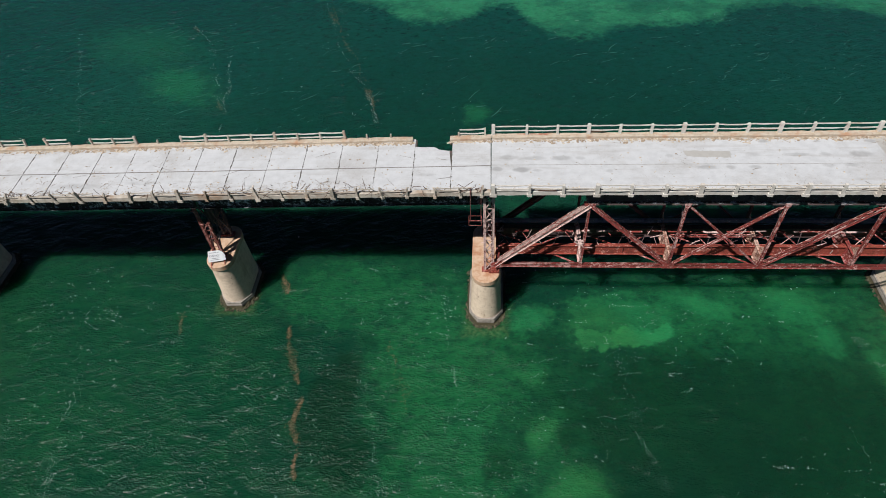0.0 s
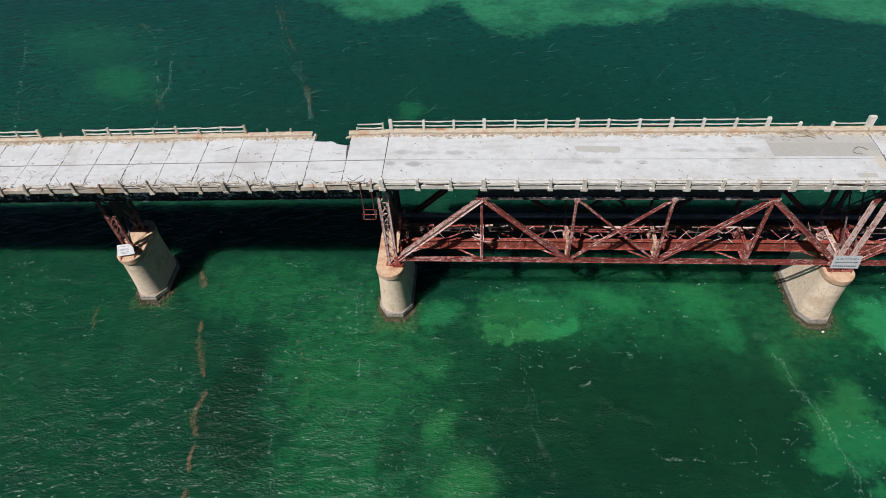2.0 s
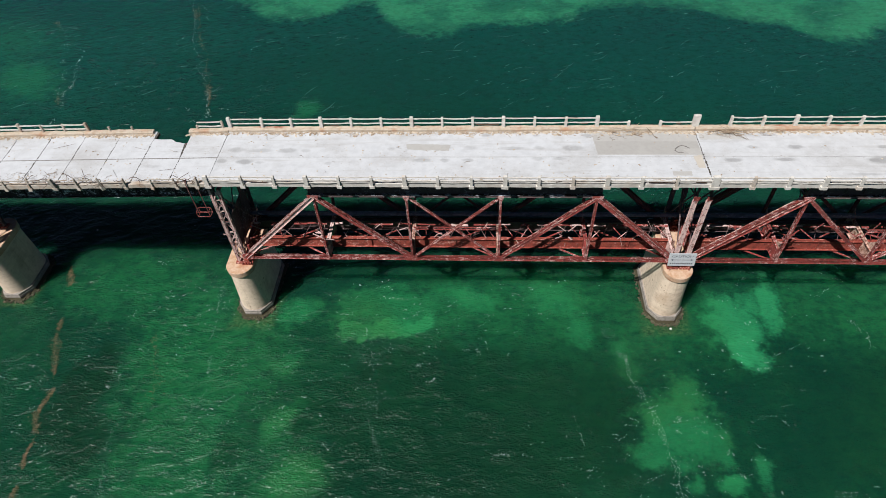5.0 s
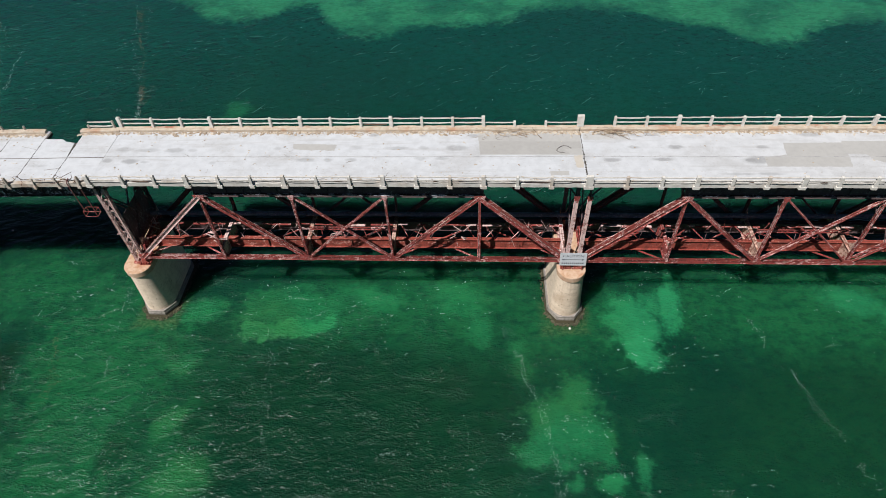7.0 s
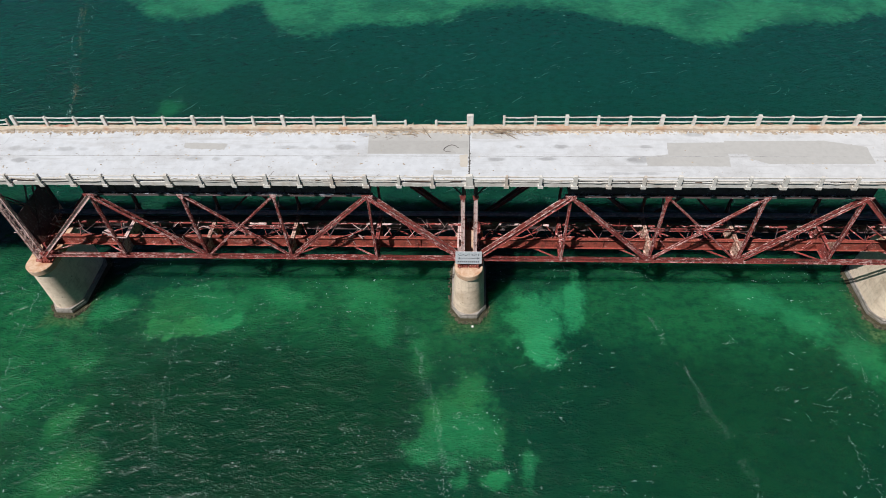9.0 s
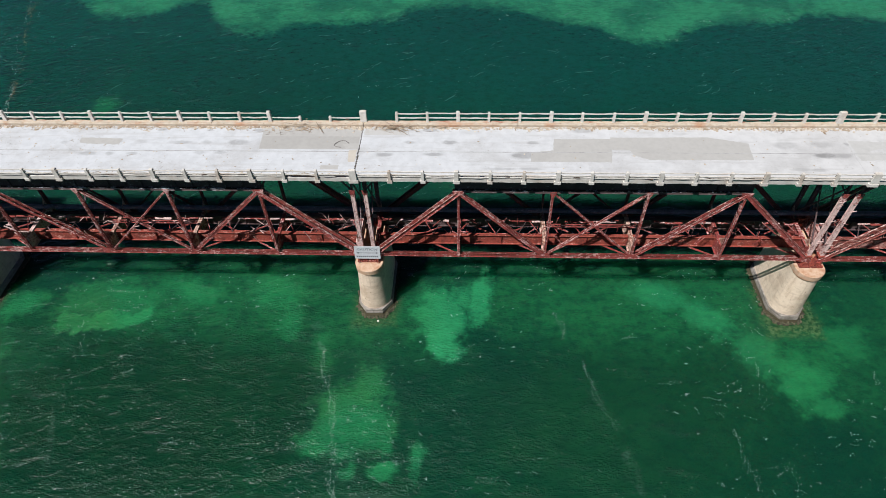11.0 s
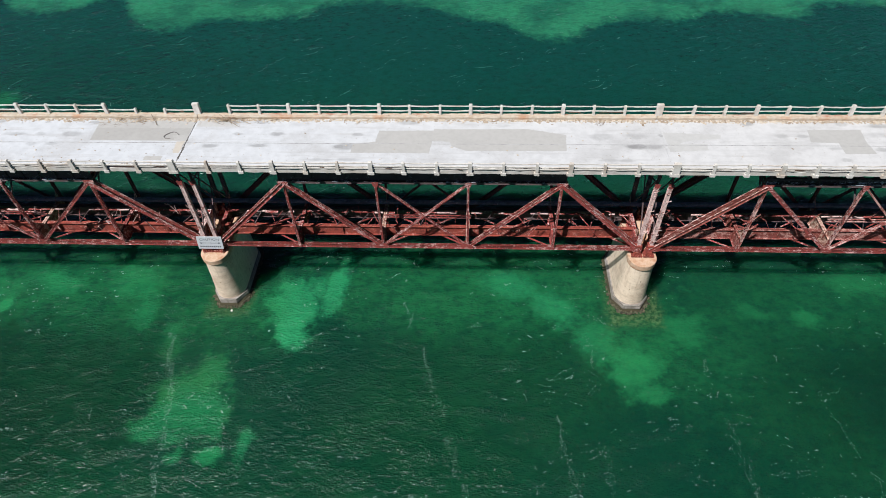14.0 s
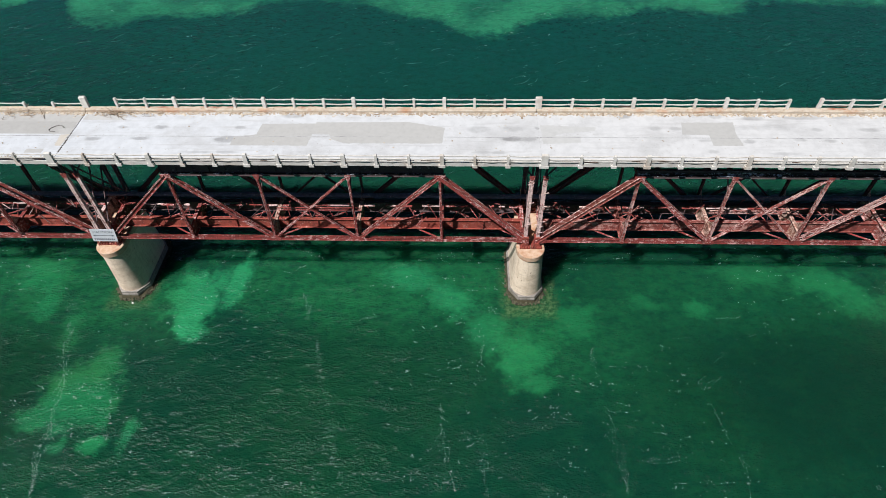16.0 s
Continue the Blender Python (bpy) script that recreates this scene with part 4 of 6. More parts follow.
# ---- steel posts standing on the piers ----
def post_pair(xs, z0, z1, seed, mat, label, ys=(Y_NEAR, Y_FAR), ties=True, snapped=False, shreds=9, web=None):
    r = random.Random(seed)
    o = thing("steel_bent", label, "bridge support", "steel bents on the piers")
    for y in ys:
        for x in xs:
            bm = bmesh.new()
            top = lerp(z0, z1, 0.57) if snapped and x == xs[-1] else z1
            if not ties:
                top = lerp(z0, z1, 0.80)
            if ties:
                laced(bm, (x, y, z0), (x + 0.001, y, top), 0.26, 0.22, 0.4)
            else:
                # a riveted box: web plates with angle lips at the four corners
                bar(bm, (x, y, z0), (x + 0.001, y, top), 0.25, 0.22)
                for cx in (-0.125, 0.125):
                    for cy in (-0.14, 0.14):
                        bar(bm, (x + cx, y + cy, z0), (x + cx + 0.001, y + cy, top), 0.025, 0.085)
            for k in range(shreds):
                z = r.uniform(z0 + 0.4, z0 + 0.75 * (z1 - z0))
                bar(bm, (x, y - 0.16, z), (x + r.uniform(-0.45, 0.45), y - 0.2, z + r.uniform(-0.1, 0.35)), 0.06, 0.05)
            # legs on the far side get their shade by a darker colour
            part("post", bm, mat if y < 3 else M_STEEL_SHADE, o, "", mat if y < 3 else M_STEEL_SHADE)
        for x in () if ties else xs:
            # dark stub paints the deck's shade onto the post top
            bm = bmesh.new()
            bar(bm, (x, y, lerp(z0, z1, 0.79)), (x + 0.001, y, z1), 0.16, 0.16)
            part("post_head", bm, M_STEEL_SHADE, o, "upper end of the post, coloured for the deck's shade")
            out = -1 if x == xs[0] else 1
            bm = bmesh.new()
            bar(bm, (x, y, lerp(z0, z1, 0.80)), (x + out * 1.35, y, z1), 0.11, 0.11)
            part("knee_brace", bm, M_STEEL_SHADE, o)
            bm = bmesh.new()
            zc = lerp(z0, z1, 0.80)
            plate(bm, [(x - 0.2, zc - 0.28), (x + 0.2, zc - 0.28), (x + 0.26, zc + 0.16), (x - 0.26, zc + 0.16)], y - 0.19, y - 0.165)
            bmesh.ops.recalc_face_normals(bm, faces=bm.faces)
            part("gusset", bm, M_RUST, o)
        if ties:
            n = 7
            for k in range(4 if snapped else n):
                za, zb = z0 + (z1 - z0) * k / n, z0 + (z1 - z0) * (k + 1) / n
                rows = [((xs[0], y, za), (xs[1], y, za), 0.08, 0.08)]
                if r.random() < 0.8:
                    rows.append(((xs[0], y - 0.1, za), (xs[1], y - 0.1, zb), 0.07, 0.09))
                if r.random() < 0.8:
                    rows.append(((xs[1], y + 0.1, za), (xs[0], y + 0.1, zb), 0.07, 0.09))
                for row in rows:
                    bm = bmesh.new()
                    bar(bm, *row)
                    # far lattice likewise has shade in its colour
                    part("lattice_bar", bm, mat if y < 3 else M_STEEL_SHADE, o)
    if web:
        # assumed riveted web plate between the near and the far legs, stiffened by angles
        bm = bmesh.new()
        block(bm, xs[1] - 0.2, xs[1] - 0.17, ys[0] + 0.45, ys[1] - 0.15, *web)
        for k in range(4):
            yk = lerp(ys[0] + 0.6, ys[1] - 0.3, k / 3)
            block(bm, xs[1] - 0.17, xs[1] - 0.09, yk, yk + 0.03, web[0] + 0.05, web[1] - 0.05)
        # plate stands where the bent is black with shade; colour includes that shade
        part("web_plate", bm, M_STEEL_SHADE, o, "assumed riveted web plate in a shade-dark colour")
    for x in xs:
        for p, q, w in (((x, ys[0], z1 - 0.15), (x, ys[1], z1 - 0.15), 0.3), ((x, ys[0], z0 + 0.5), (x, ys[1], z1 - 1.0), 0.1), ((x + 0.11, ys[1], z0 + 0.5), (x + 0.11, ys[0], z1 - 1.0), 0.1)):
            bm = bmesh.new()
            bar(bm, p, q, w, w, (1, 0, 0))
            part("cross_beam", bm, M_STEEL_SHADE, o)
        for y in ys:
            bm = bmesh.new()
            block(bm, x - 0.3, x + 0.3, y - 0.3, y + 0.3, z0 - 0.12, z0 + 0.04)
            part("base_plate", bm, M_RUST_B, o)
    return o


post_pair((SPANS[0][1] + 0.02, SPANS[1][0] + 0.04), 7.9, 17.1, 21, M_RUST_PALE, "pair of pale peeling steel posts above a pier", ties=False, shreds=1)
post_pair((SPANS[1][1] - 0.05, SPANS[2][0] + 0.02), 7.9, 17.1, 22, M_RUST_PALE, "ragged pale steel posts with flaking paint above a pier", ties=False)
post_pair((-1.16, -0.42), 6.74, 16.0, 23, M_RUST_PALE, "laced rusty steel tower on the pier at the truss end", shreds=3, web=(8.2, 12.2))
post_pair((-28.15, -27.38), 6.62, 14.75, 24, M_RUST_MID, "broken rusty lattice tower on a concrete pier", ys=(1.72, 4.6), snapped=True, shreds=2, web=(10.0, 14.6))
post_pair((-57.8, -56.6), 6.62, 14.2, 25, M_RUST, "rusty lattice tower on a narrow pier", ys=(2.0, 5.4))

# plate girders of the left-hand spans
for a, b in ((-0.9, -26.4), (-26.7, -53.4), (-53.8, -72.0)):
    o = thing("girder_span", "riveted plate girders beneath the bridge road in a shade-dark colour", "bridge girder", "plate girder spans")
    for y in (0.15, 4.75):
        bm = bmesh.new()
        girder(bm, (a, y, road_z(a) - 0.42), (b, y, road_z(b) - 0.42), 1.85, 0.42, 0.03, 1.6, True)
        # girder colour holds the shade below the road
        part("plate_girder", bm, M_STEEL_SHADE, o, "", M_FLAKE)
    n = 8
    for k in range(n):
        bm = bmesh.new()
        xa, xb = a + (b - a) * k / n, a + (b - a) * (k + 1) / n
        bar(bm, (xa, 0.2, road_z(xa) - 2.1), (xb, 4.7, road_z(xb) - 2.1), 0.1, 0.1)
        bar(bm, (xa, 0.2, road_z(xa) - 1.2), (xa, 4.7, road_z(xa) - 1.2), 0.2, 0.9, (1, 0, 0))
        part("cross_frame", bm, M_STEEL_SHADE, o)

# water main along the far chord
bm = bmesh.new()
rings = []
for k in range(41):
    x = -1.6 + k * 123.0 / 40
    rings.append([(x, 4.25 + 0.23 * math.cos(a), 9.0 + 0.23 * math.sin(a)) for a in (2 * math.pi * q / 10 for q in range(10))])
prism(bm, rings)
o = tagged(part("water_pipe", bm, M_PIPE), "grey weathered water pipe lying on the truss floor", "pipe")


# ---- road deck ----
def slab(bm, x0n, x0f, x1n, x1f, y0, y1, thick=0.40, z=road_z, gap=0.012):
    """A slab of roadway with joints that may run skew: x at the near and at the far edge, both ends."""
    def c(x, y, dz):
        return (x, y, z(x) + dz)
    hexa(bm, [c(x0n + gap, y0, -thick), c(x1n - gap, y0, -thick), c(x1f - gap, y1, -thick), c(x0f + gap, y1, -thick),
              c(x0n + gap, y0, 0), c(x1n - gap, y0, 0), c(x1f - gap, y1, 0), c(x0f + gap, y1, 0)])


Y_MID = 2.32
deck_truss = thing("bridge_deck", "bleached concrete bridge road over the truss spans", "bridge deck", kind="structure")
level = lambda x: ROAD_Z  # noqa: E731
joints = [-0.60, 7.6, 15.6, 23.6, 31.6, 40.1, 48.5, 56.4, 64.3, 72.2, 80.5, 88.9, 96.8, 104.7, 112.6, 121.0]
for a, b in zip(joints, joints[1:]):
    g0, g1 = [0.03 if abs(x - 40.1) < 0.1 else 0.006 if x < 0 else 0.004 if abs(x - 80.5) < 0.1 else 0.0006 for x in (a, b)]
    for y0, y1 in ((DECK_NEAR + 0.02, Y_MID - 0.015), (Y_MID + 0.015, DECK_FAR - 0.02)):
        bm = bmesh.new()
        slab(bm, a + g0, a + g0, b - g1, b - g1, y0, y1, 0.36, level, 0.0)
        part("road_slab", bm, M_ROAD, deck_truss)
bm = bmesh.new()
block(bm, -0.6, 121.0, DECK_NEAR + 0.06, DECK_FAR - 0.06, ROAD_Z - 0.33, ROAD_Z - 0.02)
part("joint_filler", bm, M_SEAL, deck_truss, "grey sealant in the slab joints")
for a, b in zip(joints, joints[1:]):
    bm = bmesh.new()
    block(bm, a + 0.05, b - 0.05, Y_MID - 0.030, Y_MID + 0.035, ROAD_Z - 0.03, ROAD_Z + 0.0075)
    part("sealant_strip", bm, M_SEAL_PALE, deck_truss, "pale grey sealant along the middle joint")
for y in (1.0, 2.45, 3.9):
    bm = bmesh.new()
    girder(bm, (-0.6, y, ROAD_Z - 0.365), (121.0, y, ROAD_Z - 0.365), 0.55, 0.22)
    part("stringer", bm, M_STEEL_SHADE, deck_truss)

deck_left = thing("bridge_deck", "cracked concrete bridge road with a broken-out edge", "bridge deck", kind="structure")
near_x = [-0.64, -3.95, -7.2, -10.45, -13.7, -16.9, -20.1, -23.4, -26.6, -29.75, -33.0, -36.3, -39.6, -42.9, -46.2, -49.5, -52.8, -56.1, -59.4, -62.7, -66.0, -69.3]
far_x = [x - 0.04 - 0.5 * min(1.0, -x / 30) for x in near_x]
for i in range(len(near_x) - 1):
    a, b, c, d = near_x[i + 1], near_x[i], far_x[i + 1], far_x[i]
    fm = (Y_MID - DECK_NEAR) / (DECK_FAR - DECK_NEAR)
    am, bmid = lerp(a, c, fm), lerp(b, d, fm)
    dz = rng.uniform(-0.012, 0.012)
    bm = bmesh.new()
    slab(bm, a, am, b, bmid, DECK_NEAR + 0.02, Y_MID - 0.02, 0.34, lambda x: road_z(x) + dz, 0.010)
    part("road_slab", bm, M_ROAD, deck_left)
    bm = bmesh.new()
    if i == 1:
        # this slab has lost its outer edge
        edge = [(a - 0.42, 5.12), (a + 0.3, 5.05), (a + 0.9, 5.0), (a + 1.5, 5.02), (a + 1.75, 4.86), (a + 2.05, 4.62), (a + 2.5, 4.52), (a + 2.85, 4.42), (b - 0.32, 4.45)]
        pts = [(am + 0.035, Y_MID + 0.02), (bmid - 0.035, Y_MID + 0.02)] + edge[::-1]
        lo = [bm.verts.new((x, y, road_z(x) - 0.34)) for x, y in pts]
        hi = [bm.verts.new((x, y, road_z(x))) for x, y in pts]
        bm.faces.new(hi), bm.faces.new(lo[::-1])
        for q in range(len(pts)):
            w = (q + 1) % len(pts)
            bm.faces.new((lo[q], lo[w], hi[w], hi[q]))
        bmesh.ops.recalc_face_normals(bm, faces=bm.faces)
    else:
        slab(bm, am, c, bmid, d, Y_MID + 0.02, DECK_FAR - 0.02, 0.34, lambda x: road_z(x) + dz, 0.010)
    part("road_slab", bm, M_ROAD, deck_left)
bm = bmesh.new()
for a, b in zip(near_x[1:], near_x):
    far = 4.2 if abs(b + 3.95) < 0.1 else DECK_FAR - 0.1
    hexa(bm, [(a, DECK_NEAR + 0.06, road_z(a) - 0.3), (b, DECK_NEAR + 0.06, road_z(b) - 0.3), (b, far, road_z(b) - 0.3), (a, far, road_z(a) - 0.3),
              (a, DECK_NEAR + 0.06, road_z(a) - 0.03), (b, DECK_NEAR + 0.06, road_z(b) - 0.03), (b, far, road_z(b) - 0.03), (a, far, road_z(a) - 0.03)])
part("joint_filler", bm, M_JOINT, deck_left, "dark rubble-filled slab joints")
bm = bmesh.new()
hexa(bm, [(-69.3, Y_MID - 0.045, road_z(-69.3) - 0.03), (-0.64, Y_MID - 0.045, road_z(-0.64) - 0.03), (-0.64, Y_MID + 0.045, road_z(-0.64) - 0.03), (-69.3, Y_MID + 0.045, road_z(-69.3) - 0.03),
          (-69.3, Y_MID - 0.045, road_z(-69.3) + 0.017), (-0.64, Y_MID - 0.045, road_z(-0.64) + 0.017), (-0.64, Y_MID + 0.045, road_z(-0.64) + 0.017), (-69.3, Y_MID + 0.045, road_z(-69.3) + 0.017)])
part("sealant_strip", bm, M_SEAL, deck_left, "grey sealant along the middle joint")

for i in range(1, len(near_x) - 1):
    bm = bmesh.new()
    y = DECK_NEAR + 0.4
    while y < DECK_FAR - 0.6:
        f = (y - DECK_NEAR) / (DECK_FAR - DECK_NEAR)
        x = lerp(near_x[i], far_x[i], f) + 0.05 * noise.noise((i * 3.1, y * 1.3, 0))
        step = rng.uniform(0.1, 0.3)
        if (i == 1 and y > 4.2) or (i == 2 and y > 4.9):
            break
        w = rng.choice((0.008, 0.012, 0.02, 0.03, 0.055))
        hexa(bm, [(x - w, y, road_z(x) - 0.03), (x + w * 0.8, y, road_z(x) - 0.03), (x + w, y + step, road_z(x) - 0.03), (x - w * 0.7, y + step, road_z(x) - 0.03),
                  (x - w, y, road_z(x) + 0.013), (x + w * 0.8, y, road_z(x) + 0.013), (x + w, y + step, road_z(x) + 0.013), (x - w * 0.7, y + step, road_z(x) + 0.013)])
        y += step * rng.uniform(0.9, 1.3)
    tagged(part("joint_spall", bm, M_JOINT, deck_left, "dark crumbling joint filling"), kind="stuff")


# ---- curbs ----
def curb(name, runs, y0, y1, top, bottom, owner, seed, mat=None, label="rust-streaked crumbling concrete curb"):
    r = random.Random(seed)
    for a, b in runs:
        n = max(2, int((b - a) / 0.45))
        bm = bmesh.new()
        rings = []
        for k in range(n + 1):
            x = lerp(a, b, k / n)
            z = road_z(x - 0.001)
            w = r.uniform(-0.03, 0.03)
            t = top + r.uniform(-0.045, 0.02)
            rings.append([(x, y0 + w, z + bottom), (x, y1, z + bottom), (x, y1 - 0.01, z + t), (x, y0 + w + 0.06, z + t), (x, y0 + w, z + t - 0.06)])
        prism(bm, rings)
        bmesh.ops.recalc_face_normals(bm, faces=bm.faces)
        part(name, bm, mat or M_CURB, owner, label)


span_runs = [(-0.6, 13.1), (13.12, 26.6), (26.62, 40.05), (40.15, 53.5), (53.52, 67.0), (67.02, 80.45), (80.55, 94.0), (94.02, 107.5), (107.52, 121.0)]
curb("curb", span_runs, DECK_FAR - 0.44, DECK_FAR + 0.02, 0.30, -0.40, deck_truss, 2)
curb("curb", span_runs, DECK_NEAR - 0.02, DECK_NEAR + 0.32, 0.07, -0.36, deck_truss, 3, M_EDGE, "weathered white concrete deck edge")
curb("sill", span_runs, DECK_FAR - 0.20, DECK_FAR + 0.03, 0.335, 0.2, deck_truss, 8, M_SILL, "rust-stained sill under the railing")
left_far = [(-4.28, -0.66), (-14.2, -7.62), (-27.0, -14.22), (-40.0, -27.02), (-55.0, -40.02), (-69.3, -55.02)]
curb("curb", left_far, DECK_FAR - 0.44, DECK_FAR + 0.02, 0.30, -0.44, deck_left, 4)
left_near = [(-13.5, -0.66), (-27.0, -13.52), (-40.0, -27.02), (-55.0, -40.02), (-69.3, -55.02)]
curb("curb", left_near, DECK_NEAR - 0.02, DECK_NEAR + 0.32, 0.12, -0.34, deck_left, 6, M_RAIL_OLD, "weathered chipped concrete deck edge")


# ---- railings ----
def post_mesh(w, d, z0, z1, foot, out, mat=None):
    """A concrete rail post with a wider foot bracket on the deck edge and a worn, pitched head."""
    bm = bmesh.new()
    block(bm, -w / 2, w / 2, -d / 2, d / 2, z0 + 0.2, z1 - 0.05)
    hexa(bm, [(-w / 2, -d / 2, z1 - 0.05), (w / 2, -d / 2, z1 - 0.05), (w / 2, d / 2, z1 - 0.05), (-w / 2, d / 2, z1 - 0.05),
              (-w / 2 + 0.04, -d / 2 + 0.04, z1), (w / 2 - 0.04, -d / 2 + 0.04, z1), (w / 2 - 0.04, d / 2 - 0.04, z1), (-w / 2 + 0.04, d / 2 - 0.04, z1)])
    block(bm, -foot / 2, foot / 2, -d / 2 - 0.03 if out < 0 else -d / 2 + 0.03, d / 2 - 0.03 if out < 0 else d / 2 + 0.03, z0, z0 + 0.26)
    bmesh.ops.subdivide_edges(bm, edges=[e for e in bm.edges if e.calc_length() > 0.5], cuts=2)
    roughen(bm, 0.02, 5.0)
    return mesh_from(bm, "post", mat or M_RAIL)


POST_NEAR = [post_mesh(0.22, 0.24, -0.40, 0.84, 0.40, -1), post_mesh(0.33, 0.26, -0.40, 0.88, 0.54, -1), post_mesh(0.21, 0.22, -0.40, 0.55, 0.38, -1), post_mesh(0.56, 0.28, -0.40, 0.90, 0.78, -1)]
POST_FAR = [post_mesh(0.21, 0.24, 0.0, 1.26, 0.30, 1), post_mesh(0.30, 0.26, 0.0, 1.34, 0.42, 1), post_mesh(0.2, 0.22, 0.0, 0.85, 0.3, 1), post_mesh(0.56, 0.28, 0.0, 1.40, 0.68, 1)]
OLD_NEAR = [post_mesh(0.15, 0.17, -0.44, 0.80, 0.28, -1, M_RAIL_OLD), post_mesh(0.26, 0.24, -0.44, 0.88, 0.44, -1, M_RAIL_OLD), post_mesh(0.13, 0.14, -0.44, 0.62, 0.26, -1, M_RAIL_OLD)]
OLD_FAR = [post_mesh(0.15, 0.18, 0.0, 1.05, 0.24, 1, M_RAIL_OLD), post_mesh(0.22, 0.22, 0.0, 1.16, 0.34, 1, M_RAIL_OLD), post_mesh(0.14, 0.16, 0.0, 0.7, 0.24, 1, M_RAIL_OLD)]


def rail(owner, xa, xb, y, za, zb, r, size=0.12, broken=0.0, mat=None):
    """One concrete rail, uneven and sagging, with a broken end now and then."""
    if r.random() < broken * 0.5:
        xb = lerp(xa, xb, r.uniform(0.3, 0.75))
    bm = bmesh.new()
    n = 7
    rings = []
    sag = r.uniform(0.0, 0.05)
    for k in range(n + 1):
        f = k / n
        x, z = lerp(xa, xb, f), lerp(za, zb, f) - sag * math.sin(math.pi * f) + r.uniform(-0.012, 0.012)
        h, d = size * r.uniform(0.75, 1.05) / 2, size * r.uniform(0.7, 1.0) / 2
        yy = y + r.uniform(-0.012, 0.012)
        rings.append([(x, yy - d, z - h), (x, yy + d, z - h), (x, yy + d, z + h), (x, yy - d, z + h)])
    prism(bm, rings)
    bmesh.ops.recalc_face_normals(bm, faces=bm.faces)
    part("rail", bm, mat or M_RAIL, owner)


def railing(xs, y, heights, meshes, label, seed, big=(), low=(), skip_rails=(), one_rail=(), broken=0.1, lean=0.7, size=0.09, mat=None, first=0, wide=()):
    r = random.Random(seed)
    o = thing("railing", label, "railing", "railings of the bridge")
    for i, x in enumerate(xs):
        if i < first:
            continue
        me = meshes[3] if i in wide else meshes[1] if i in big else meshes[2] if i in low else meshes[0]
        ob = part("post", me, None, o)
        ob.location = (x, y, road_z(x))
        ob.rotation_euler = (radians(r.gauss(0, lean)), radians(r.gauss(0, lean)), radians(r.gauss(0, lean)))
    for i, (a, b) in enumerate(zip(xs, xs[1:])):
        if i in skip_rails:
            continue
        for k, h in enumerate(heights):
            if k == 0 and mat is None and r.random() < 0.4:
                # rusted reinforcement bared between the rails
                bm = bmesh.new()
                fa, fb = sorted((r.uniform(0.04, 0.6), r.uniform(0.4, 0.96)))
                z = road_z(a) + r.uniform(heights[1] - 0.22, heights[1] - 0.08)
                bar(bm, (lerp(a, b, fa), y, z), (lerp(a, b, fb), y + r.uniform(-0.05, 0.05), z + r.uniform(-0.1, 0.1)), 0.045, 0.045)
                part("bared_rod", bm, M_RUST_B2, o, "rusty bared reinforcing rod")
            if i in one_rail and k == 0:
                continue
            if r.random() < broken * 0.6:
                continue
            rail(o, a + 0.08, b - 0.08, y + r.uniform(-0.03, 0.03), road_z(a) + h, road_z(b) + h, r, size, broken, mat)
    return o


def bays(a, b, end=2.92):
    """Post places along one span: fifteen bays, the first and the last a little longer."""
    return [a] + [lerp(a + end, b - end, i / 13) for i in range(14)] + [b]


Y_RAIL_NEAR, Y_RAIL_FAR = DECK_NEAR - 0.06, DECK_FAR - 0.06
H_NEAR, H_FAR = (0.72, 0.40, 0.20), (1.14, 0.68)
s0, s1, s2 = bays(-0.45, 40.12), bays(40.12, 80.65), bays(80.65, 121.0)
big3 = (0, 3, 6, 9, 12, 15)
railing(s0, Y_RAIL_NEAR, H_NEAR, POST_NEAR, "weathered white concrete railing along the truss deck", 31, big3, broken=0.15, wide=(15,))
railing(s1, Y_RAIL_NEAR, H_NEAR, POST_NEAR, "weathered white concrete railing with chipped posts", 32, big3, broken=0.0, first=1, wide=(15,))
railing(s2, Y_RAIL_NEAR, H_NEAR, POST_NEAR, "weathered white concrete railing with chipped posts", 33, big3, broken=0.0, first=1)
railing(s0, Y_RAIL_FAR, H_FAR, POST_FAR, "white concrete railing with missing rails near the joint", 34, big3, (13, 14), (13,), (12, 14), 0.0, wide=(15,))
railing(s1, Y_RAIL_FAR, H_FAR, POST_FAR, "white concrete railing with two long rails", 35, big3, (), (0,), broken=0.0, first=1, wide=(15,))
railing(s2, Y_RAIL_FAR, H_FAR, POST_FAR, "white concrete railing with one bay open", 36, big3, (), (8,), (), 0.0, first=1)
lx_near = [-1.36, -3.15, -5.2, -7.5, -9.6, -11.65, -13.7, -15.9, -18.05, -20.2, -22.5, -24.6, -27.0, -29.2, -31.4, -33.7, -36.0, -38.3, -40.5, -42.8, -45.0, -47.3, -49.5, -51.8, -54.0]
railing(lx_near[::-1], Y_RAIL_NEAR, (0.62, 0.32), OLD_NEAR, "broken concrete railing with leaning posts and gaps", 37, (4, 8, 12, 15, 18), (1, 6, 9, 16, 22, 23), (), (2, 5, 9, 20, 21), 0.4, 8.0, 0.07, M_RAIL_OLD)
lx_far = [-1.15, -3.5, -9.6, -11.75, -13.75, -16.05, -18.1, -20.25, -22.5, -24.6, -26.8, -29.2, -31.5, -33.6, -35.75, -37.9, -40.2, -42.4, -44.7, -47.0, -49.2, -51.5, -53.8]
railing(lx_far[::-1], Y_RAIL_FAR, (0.95, 0.52), OLD_FAR, "broken concrete railing with low stumps and gaps", 38, (5, 9, 12, 15, 18), (19, 20, 21, 10, 6), (4, 6, 9, 10, 18, 19, 20), (), 0.0, 3.0, 0.10, M_RAIL)


